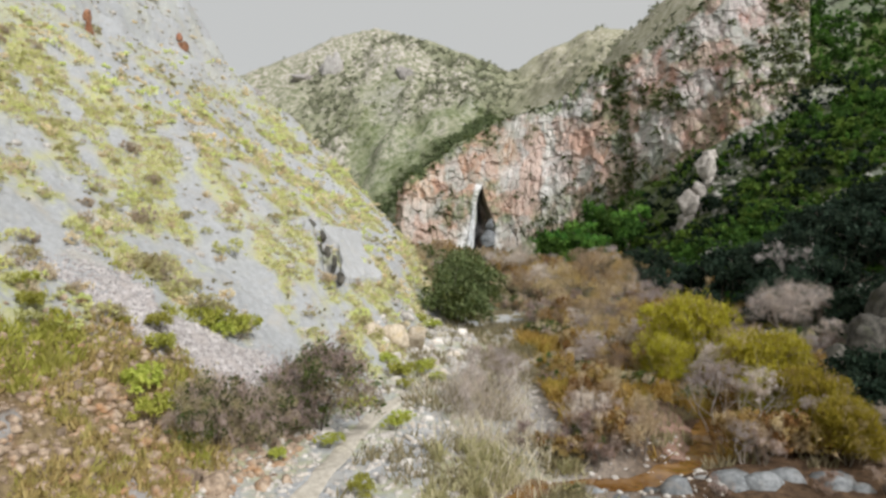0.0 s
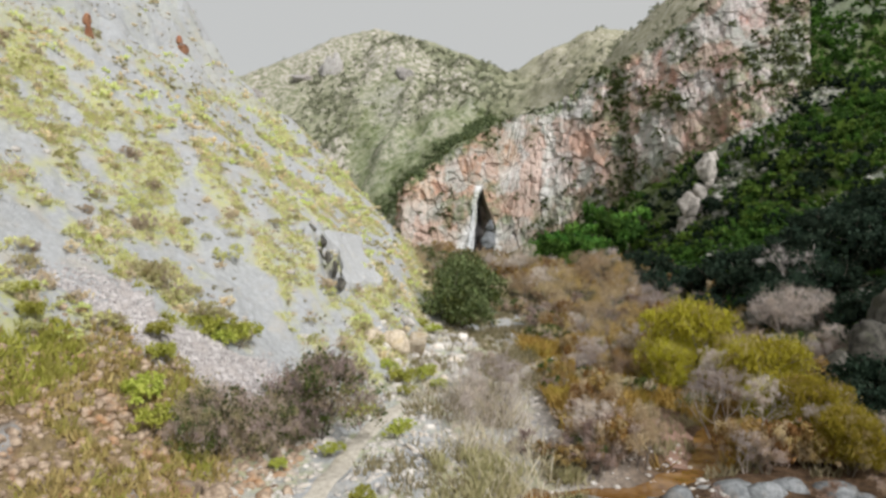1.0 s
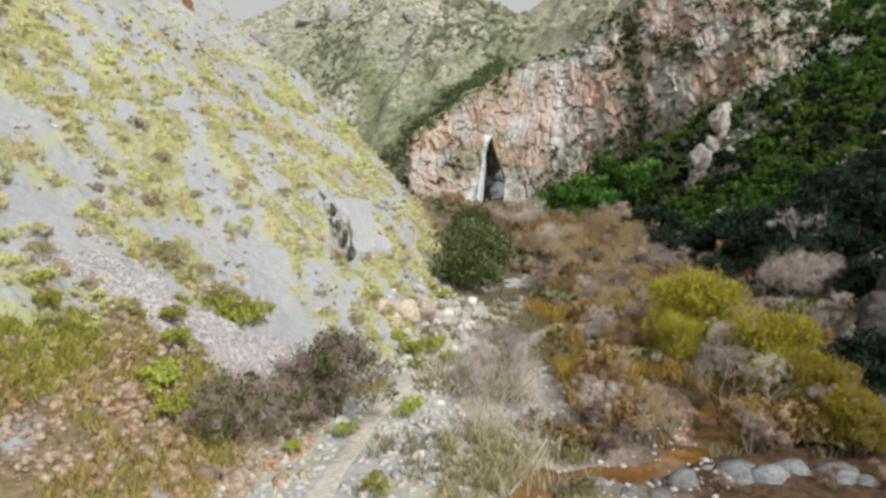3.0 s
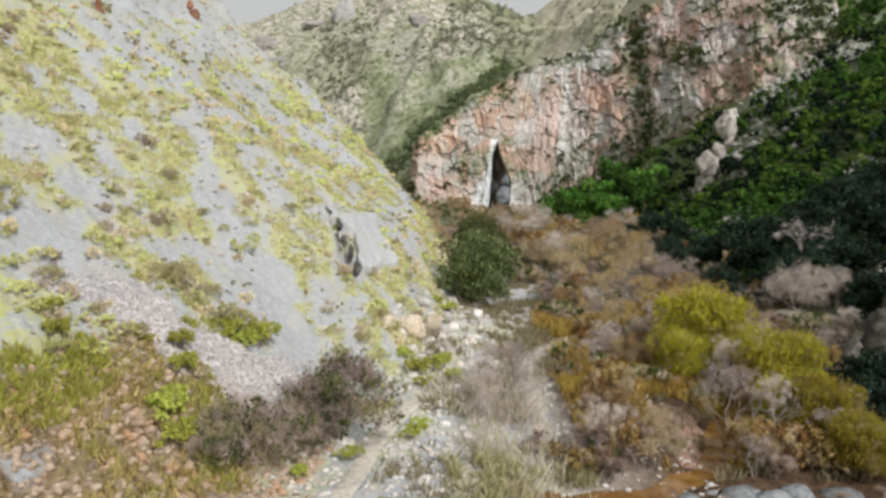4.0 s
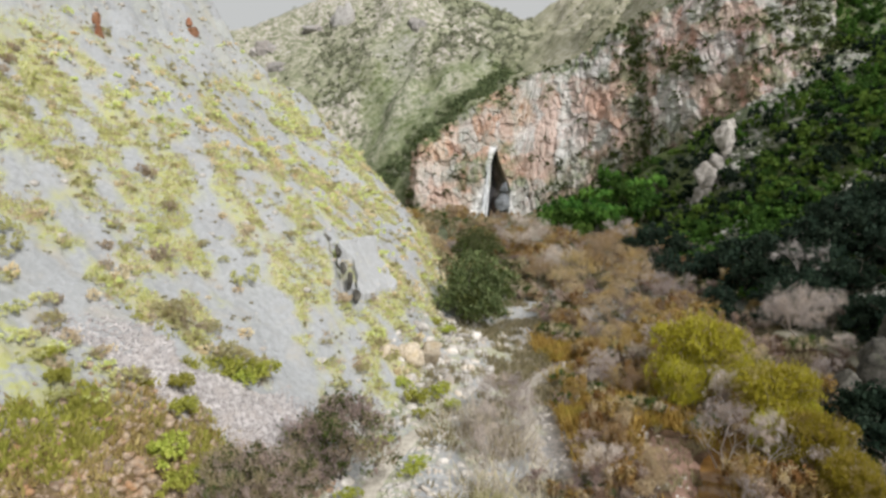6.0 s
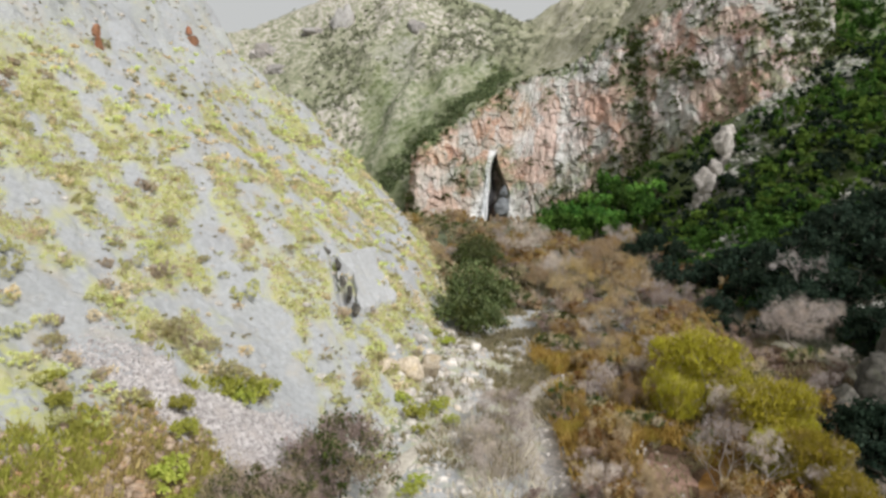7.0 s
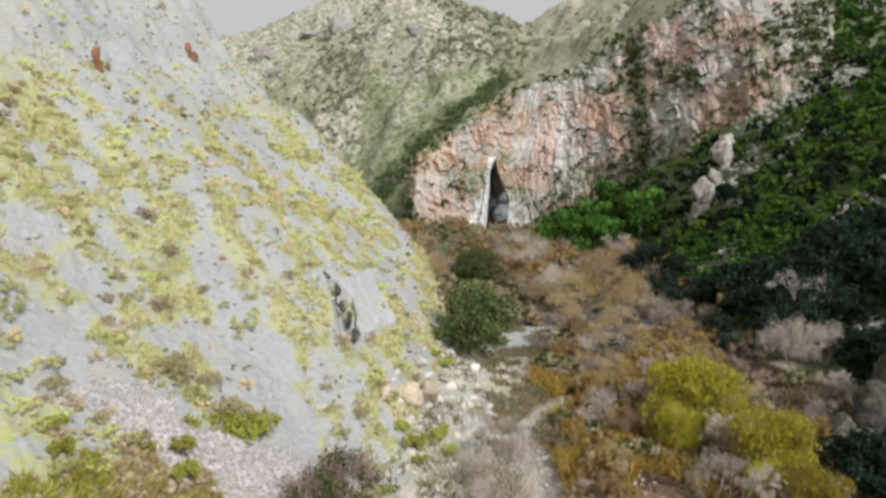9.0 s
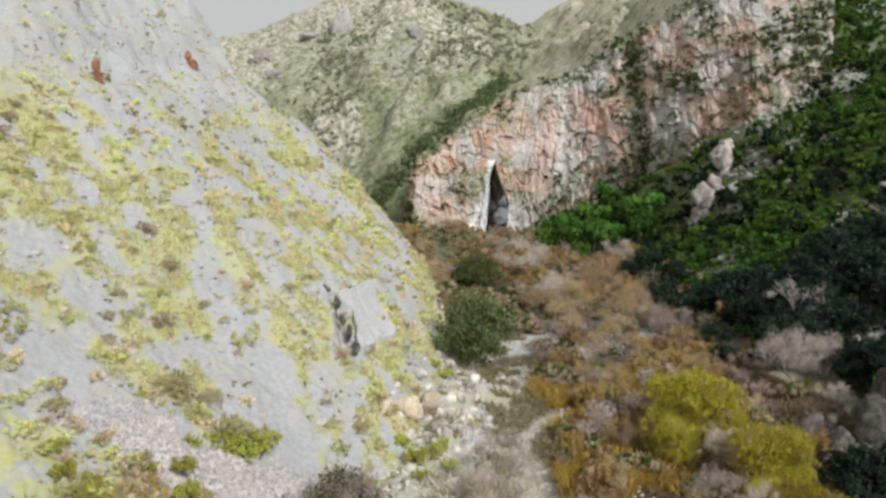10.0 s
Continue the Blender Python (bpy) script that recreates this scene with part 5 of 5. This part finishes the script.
M_SLAB = rock_material("slab_rock", (0.42, 0.425, 0.43), (0.545, 0.555, 0.57), (0.49, 0.49, 0.48), 1.1)
M_LEDGE = rock_material("ledge_rock", (0.30, 0.24, 0.17), (0.58, 0.51, 0.41), (0.46, 0.37, 0.24))
slab()
# dark blocks laid along the slab's edge to paint the crevice's shadow
outcrop("crevice_rock", "dark blocks standing in for the crevice shadow beside the slab", [(-7.35, 51.7, 0.6, 0.27, 0.25, 0.5, 20, 581), (-7.95, 52.3, 1.5, 0.3, 0.25, 0.62, 60, 582), (-8.45, 52.9, 2.5, 0.26, 0.25, 0.52, 30, 583), (-8.95, 53.7, 3.7, 0.32, 0.25, 0.5, 75, 584), (-9.9, 54.2, 4.7, 0.35, 0.3, 0.3, 10, 585)], M_CRAG)
outcrop("rust_pinnacle", "rust-red rock pinnacle on the pale upper hillside", [(-30.9, 62.6, 0.5, 0.42, 0.42, 0.95, 10, 511), (-31.1, 62.7, 1.5, 0.32, 0.3, 0.6, 40, 512)], M_REDROCK)
outcrop("rust_pinnacle", "rust-red leaning rock on the pale upper hillside", [(-30.7, 84.6, 0.4, 0.62, 0.4, 0.8, 20, 513), (-31.2, 84.8, 1.3, 0.35, 0.35, 0.6, 40, 514)], M_REDROCK)
h = GROUND(45.4, 123.4)
outcrop("rock_pillar", "pale upright rock pillar rising from green scrub", [(45.4, 123.4, 23.6 - h, 2.0, 1.8, 2.8, 20, 521), (45.8, 123.8, 20.2 - h, 2.2, 2.0, 3.2, 60, 522), (46.0, 123.6, 26.0 - h, 1.4, 1.3, 2.0, 80, 525)], M_PILLAR, "pillar")
h = GROUND(41.2, 118.6)
outcrop("rock_pillar", "pale blunt rock pillar rising from green scrub", [(41.2, 118.6, 16.8 - h, 2.3, 2.0, 2.8, 50, 523), (41.6, 119.0, 13.6 - h, 2.4, 2.2, 3.2, 10, 524), (41.9, 118.8, 18.8 - h, 1.5, 1.5, 2.0, 30, 526)], M_PILLAR, "pillar")
h = GROUND(27.0, 46.0)
outcrop("crag", "grey lichened crag at the thicket's edge", [(27.0, 46.0, 3.5 - h, 1.7, 1.6, 2.1, 15, 531), (28.6, 46.8, 4.4 - h, 1.8, 1.7, 2.2, 70, 532), (25.2, 45.4, 2.4 - h, 1.3, 1.3, 1.9, 100, 533), (30.6, 47.6, 5.0 - h, 2.1, 1.8, 2.5, 30, 534), (26.2, 44.6, 1.7 - h, 1.4, 1.2, 1.8, 44, 535), (28.0, 45.0, 2.9 - h, 1.7, 1.3, 2.0, 80, 536), (32.8, 48.4, 6.2 - h, 2.1, 2.0, 2.8, 10, 537), (24.2, 45.0, 1.4 - h, 1.0, 1.0, 1.3, 60, 538)], M_CRAG)
# rocks standing out of the far mountainside
for fx, fy, fw, fh, seed, mat in ((-42.5, 267.5, 3.2, 12.0, 551, "pale"), (-14.0, 253.5, 2.6, 7.0, 553, "grey"), (-64.0, 257.0, 4.5, 5.5, 554, "grey"), (-70.0, 264.0, 4.5, 5.0, 555, "grey"), (-53.0, 268.0, 4.0, 4.5, 556, "grey")):
    outcrop("far_crag", "bare " + mat + " rock standing out of the far mountainside", [(fx, fy, 0.3, fw, 2.5, fh * 0.6, 20, seed), (fx + 0.8 * fw, fy + 1.0, -0.5, 0.7 * fw, 2.2, fh * 0.5, 50, seed + 20), (fx - 0.6 * fw, fy + 0.5, -0.8, 0.6 * fw, 2.0, fh * 0.4, 80, seed + 40)], {"pale": M_FARPALE, "grey": M_FARGREY}[mat])
outcrop("ledge", "buff broken rock ledge at the nose of the hill", [(-3.6, 50.2, 0.1, 1.4, 1.0, 0.9, 10, 541), (-2.0, 52.0, -0.1, 1.2, 1.0, 0.9, 60, 542), (-5.2, 48.6, 0.5, 1.2, 1.0, 0.7, 30, 543)], M_LEDGE)
# ---- trail, stream and mud ----
def strip(name, pts, width, lift, mat, label, category, wob=0.15, level=None):
    P = np.array(pts, float)
    s = np.r_[0, np.cumsum(np.hypot(*np.diff(P, axis=0).T))]
    q = np.arange(0, s[-1], 0.2)
    cx, cy = np.interp(q, s, P[:, 0]), np.interp(q, s, P[:, 1])
    for _ in range(12):
        cx[1:-1], cy[1:-1] = (cx[:-2] + cx[1:-1] + cx[2:]) / 3, (cy[:-2] + cy[1:-1] + cy[2:]) / 3
    tx, ty = np.gradient(cx), np.gradient(cy)
    ln = np.hypot(tx, ty)
    w = width * 0.5 * (1 + wob * fbm(q * 0.9, q * 0 + 3.3, octaves=3, seed=81))
    k = np.linspace(-1, 1, 9)[None]
    X = cx[:, None] + (ty / ln * w)[:, None] * k
    Y = cy[:, None] - (tx / ln * w)[:, None] * k
    Z = ground_z(X, Y) + lift * (1 - np.abs(k) ** 6) - 0.05 * np.abs(k) ** 6 if level is None else ground_z(cx, cy)[:, None] + level + 0 * X
    me = grid_mesh(name, X[:, ::-1], Y[:, ::-1], Z[:, ::-1], mat)
    return tagged(new(name, me), label, category, kind="structure")


def dirt(name, dark, light):
    m, nt, b = shader(name, 0.95, 0.1)
    f = noise_tex(nt, 3.0, 8, rough=0.7)
    nt.links.new(mix(nt, ramp(nt, f, 0.35, 0.65), dark, light), b.inputs["Base Color"])
    relief(nt, b, f, 0.5, 0.05)
    return m


def water_material():
    m, nt, b = shader("brown_water", 0.12, 0.5)
    f = noise_tex(nt, 1.2, 4)
    nt.links.new(mix(nt, ramp(nt, f, 0.35, 0.65), (0.16, 0.075, 0.02), (0.28, 0.15, 0.05)), b.inputs["Base Color"])
    relief(nt, b, noise_tex(nt, 6, 3), 0.15, 0.02)
    return m


M_DIRT, M_MUD = dirt("trail_dirt", (0.40, 0.36, 0.30), (0.58, 0.54, 0.47)), dirt("mud_flat", (0.19, 0.115, 0.085), (0.31, 0.205, 0.16))
M_PATH = dirt("path_dirt", (0.30, 0.265, 0.225), (0.48, 0.44, 0.385))
strip("trail", TRAIL_A, 1.15, 0.05, M_DIRT, "worn pale footpath over stony ground", "path")
strip("trail", TRAIL_B, 1.35, 0.05, M_PATH, "worn pale footpath through straw-coloured grass", "path", 0.5)
strip("mud_flat", MUD, 3.0, 0.05, M_MUD, "bare brown mud beside the stream", "mud", 0.4)
strip("stream", STREAM[:6], 2.4, 0, water_material(), "shallow brown stream water", "water", 0.3, level=0.22)

# ---- the waterfall ----
def waterfall():
    m, nt, b = shader("white_water", 0.4, 0.4)
    f = noise_tex(nt, 2.5, 6, (1, 1, 0.15))
    nt.links.new(mix(nt, ramp(nt, f, 0.35, 0.6), (0.55, 0.57, 0.6), (0.85, 0.87, 0.88)), b.inputs["Base Color"])
    pieces = []
    rr = R(601)
    for k in range(9):
        u0 = 0.300 + 0.012 * rr.random()
        lo, hi = 8.0 + 1.5 * rr.random(), 15 + 8 * rr.random()
        z = np.linspace(hi, lo, 14)
        x = np.interp(u0, U, FOOT_X) + 0.3 * np.sin(z * 0.4 + k) + 0.10 * (z - lo)
        y = np.interp(u0, U, FOOT_Y) - 0.6 + 0.30 * (z - lo)
        pieces.append(tube(np.c_[x, y, z], np.interp(np.arange(14), [0, 4, 13], [0.03, 0.08, 0.14]), 5))
    v, f = join(pieces)
    return tagged(new("waterfall", mesh_of("waterfall", v, f, m, smooth=True)), "thin white waterfall down a dark slot in the cliff", "waterfall", kind="structure")


waterfall()
outcrop("chockstone", "smooth grey boulder wedged in the waterfall's slot", [(10.4, 164.6, 3.2, 1.5, 1.3, 2.6, 20, 561), (10.9, 165.0, 6.6, 1.1, 1.0, 1.6, 50, 562)], M_CHOCK, "boulder")

# ---- the sunlit hillside: mounded shrubs and grass ----
G_HILL = "mounded shrubs on the sunlit hillside"
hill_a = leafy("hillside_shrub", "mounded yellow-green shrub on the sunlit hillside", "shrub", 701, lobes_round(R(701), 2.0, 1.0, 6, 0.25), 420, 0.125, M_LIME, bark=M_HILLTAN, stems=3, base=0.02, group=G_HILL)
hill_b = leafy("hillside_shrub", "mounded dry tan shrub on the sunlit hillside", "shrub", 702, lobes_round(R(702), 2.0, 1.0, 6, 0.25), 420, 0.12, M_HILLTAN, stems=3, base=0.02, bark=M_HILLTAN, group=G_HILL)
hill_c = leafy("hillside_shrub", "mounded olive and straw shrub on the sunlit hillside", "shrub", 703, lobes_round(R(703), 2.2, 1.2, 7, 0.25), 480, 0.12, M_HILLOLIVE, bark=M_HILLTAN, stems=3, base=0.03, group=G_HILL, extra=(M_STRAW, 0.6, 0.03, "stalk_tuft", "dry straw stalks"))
put(hill_a, -13.6, 45.0), put(hill_b, -17.5, 41.5), put(hill_c, -12.0, 36.9, (1.1, 1.0, 0.9))
for x, y, k in ((-10.5, 37.8, 1.0), (-12.4, 36.8, 0.9), (-14.6, 36.9, 0.9), (-15.4, 36.6, 0.8), (-13.8, 36.7, 0.6), (-18.3, 31.8, 0.7), (-19.2, 32.2, 0.6), (-15.0, 31.0, 0.7), (-14.4, 31.8, 0.6), (-18.3, 29.8, 0.6)):
    copy_at(hill_c, x, y, k, (x * 91) % 360)
for k, (x, y) in enumerate(((-18.4, 30.8), (-19.6, 31.0), (-20.6, 32.6), (-17.4, 31.6), (-16.6, 30.4), (-19.0, 33.2), (-18.0, 34.6), (-21.6, 34.0), (-16.2, 32.4), (-20.2, 30.0), (-22.4, 35.4), (-17.0, 29.6))):
    copy_at((hill_b, hill_a, hill_b)[k % 3], x, y, 0.45 + 0.11 * (k * 5 % 4), 47 * k, 0.08)
for k, (x, y) in enumerate(((-17.8, 28.8), (-18.8, 29.4), (-16.4, 28.2), (-19.8, 30.6), (-20.8, 31.8), (-17.6, 30.6), (-21.6, 33.0), (-15.4, 29.6), (-16.0, 31.4), (-22.6, 34.4))):
    copy_at(hill_a, x, y, (0.7 + 0.15 * (k % 3), 0.7, 0.45), 61 * k, 0.1)
SCREE, PATCH = Chart(scree_mask, -72, 12, 20, 106), Chart(patches, -72, 12, 20, 106)
r = R(43)
mounds = []
while len(mounds) < 900:
    y = 31 + 66 * r.random()
    x = -56 + 60 * r.random()
    lz = LEFT(x, y)
    if x < -0.68 * y or lz < FLOOR(x, y) + 1.0 or (x + 3.5) * 0.655 + (y - 72) * 0.757 > 10.5 or (lz > 28 and r.random() < 0.85) or SCREE(x, y) > 0.3:
        continue
    if PATCH(x, y) < -0.1 and r.random() < 0.8:
        continue
    kind = r.choice(3, p=(0.40, 0.42, 0.18))
    mounds.append((y, x, kind, (0.26 + 0.62 * r.random() ** 2.2) * (1.0 + 0.009 * (y - 40)), 360 * r.random()))
mounds.sort()
for y, x, kind, k, a in mounds[:280]:
    copy_at((hill_a, hill_b, hill_c)[kind], x, y, (k, k, 0.75 * k), a, 0.10)


def hill_scrub(name, label, rows, mat, seed, leaves=90, leaf=0.15):
    """The farther mounds of the hillside, as one mesh."""
    rr = R(seed)
    pts = [crown_points(leaves, lobes_round(rr, 2.0 * k, 0.75 * k, 5, 0.25), rr) + np.array([x, y, GROUND(x, y) - 0.08]) for y, x, kind, k, a in rows]
    v, f = leaf_quads(np.concatenate(pts), leaf, 1.3, 0.1, rr)
    return tagged(new(name, mesh_of(name, v, f, mat)), label, "scrub", kind="stuff")


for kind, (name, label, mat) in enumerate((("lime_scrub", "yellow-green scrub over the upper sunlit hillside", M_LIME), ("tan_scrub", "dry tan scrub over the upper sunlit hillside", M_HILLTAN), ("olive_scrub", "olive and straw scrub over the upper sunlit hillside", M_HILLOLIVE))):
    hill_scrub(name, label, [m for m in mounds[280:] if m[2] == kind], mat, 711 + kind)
# small dark tufts, also painting shadowed stones, over the pale stone, thickest along the ridge
tufts = []
while len(tufts) < 1100:
    y, x = 33 + 66 * r.random(), -58 + 62 * r.random()
    edge = (x + 3.5) * 0.655 + (y - 72) * 0.757
    if x > -0.7 * y and LEFT(x, y) > FLOOR(x, y) + 1.0 and edge < 12.5 and SCREE(x, y) < 0.8 and r.random() < 0.35 + 0.65 * (edge > 2):
        tufts.append((y, x, 0, 0.10 + 0.14 * r.random() ** 2 + 0.0012 * y, 0))
hill_scrub("tuft_scrub", "small dark olive tufts and shadowed-stone dots over the pale hillside", tufts, M_TUFT, 721, 14, 0.13)


def grass_stuff(name, label, spots, height, mat, seed, blades=7):
    rr = R(seed)
    n = len(spots) * blades
    base = np.repeat(np.c_[spots, ground_z(spots[:, 0], spots[:, 1])], blades, 0) + np.c_[rr.normal(size=(n, 2)) * 0.16, np.zeros(n)]
    h = height * (0.5 + rr.random((n, 1)))
    top = base + np.c_[rr.normal(size=(n, 2)) * 0.45, np.ones(n)] * h
    w = np.c_[rr.normal(size=(n, 2)) * 0.035, np.zeros(n)]
    v = np.stack([base - w, base + w, top + w * 0.3, top - w * 0.3], 1).reshape(-1, 3)
    return tagged(new(name, mesh_of(name, v, np.arange(4 * n).reshape(n, 4), mat)), label, "grass", kind="stuff")


def hill_spots(count, seed, cut):
    def keep(x, y, q):
        g = patches(x, y) + 0.5 * fbm(x * 0.7, y * 0.7, octaves=2, seed=47)
        lz = left_z(x, y)
        return (lz > floor_z(x, y) + 0.3) & (scree_mask(x, y) < 0.4) & (g > cut) & ((x + 3.5) * 0.655 + (y - 73) * 0.757 < 11) & (x > -0.7 * y) & (lz < 27 + 3 * q.normal(size=len(x)))
    return scatter(count, -54, 3, 32, 97, keep, seed)


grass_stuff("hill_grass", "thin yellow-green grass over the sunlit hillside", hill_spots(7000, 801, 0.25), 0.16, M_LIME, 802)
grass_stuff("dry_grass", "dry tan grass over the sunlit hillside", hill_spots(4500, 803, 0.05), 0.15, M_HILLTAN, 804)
p = scatter(6000, -4, 30, 26, 100, lambda x, y, q: ((x < 6) | (y > 32.5)) & (fbm(x * 0.35, y * 0.35, octaves=3, seed=87) > -0.05) & (left_z(x, y) < floor_z(x, y)) & (right_z(x, y) < floor_z(x, y) + 1) & (line_dist(x, y, TRAIL_A)[0] > 0.5) & (line_dist(x, y, TRAIL_B)[0] > 0.7) & (line_dist(x, y, STREAM)[0] > 0.8) & (q.random(len(x)) < np.where(x > 9, 0.35, np.where(x > 2.5, 1, 0.3))), 805)
grass_stuff("valley_grass", "straw and ochre grass over the valley floor", p, 0.4, M_VALLEY, 806, 6)
p = scatter(2600, 6.5, 21, 34.2, 66, lambda x, y, q: (fbm(x * 0.45, y * 0.3, octaves=3, seed=86) > -0.1) & (right_z(x, y) < floor_z(x, y) + 1) & (line_dist(x, y, TRAIL_B)[0] > 1.0) & (line_dist(x, y, STREAM)[0] > 0.7) & (line_dist(x, y, MUD)[0] > 1.6), 811)
grass_stuff("golden_stalks", "upright golden and rust stalks among the willows", p, 0.75, M_GOLD, 812, 7)
p = scatter(380, -0.5, 6.5, 25.5, 33.0, lambda x, y, q: (fbm(x * 0.5, y * 0.5, octaves=3, seed=84) > -0.15) & (line_dist(x, y, STREAM)[0] > 0.8), 813)
grass_stuff("bank_grass", "olive and straw grass on the stream's bank", p, 0.5, M_VALLEY, 814, 8)
p = scatter(1150, -19, -6, 21, 33, lambda x, y, q: (left_z(x, y) > floor_z(x, y) - 0.6) & (left_z(x, y) < 6.6 + 0.8 * q.normal(size=len(x))) & (scree_mask(x, y) < 0.4) & (fbm(x * 0.5, y * 0.5, octaves=3, seed=88) > 0.05), 807)
grass_stuff("ochre_grass", "ochre and olive grass on the near slope", p, 0.26, M_DRYOLIVE, 808, 9)
p = scatter(900, -20, -9.5, 21, 36, lambda x, y, q: (left_z(x, y) > floor_z(x, y) - 0.8) & (left_z(x, y) < 7.6 + 0.8 * q.normal(size=len(x))) & (scree_mask(x, y) < 0.4) & (fbm(x * 0.45, y * 0.45, octaves=3, seed=89) > 0.25), 809)
grass_stuff("green_grass", "fresh green grass on the near slope", p, 0.26, M_FRESH, 810, 10)
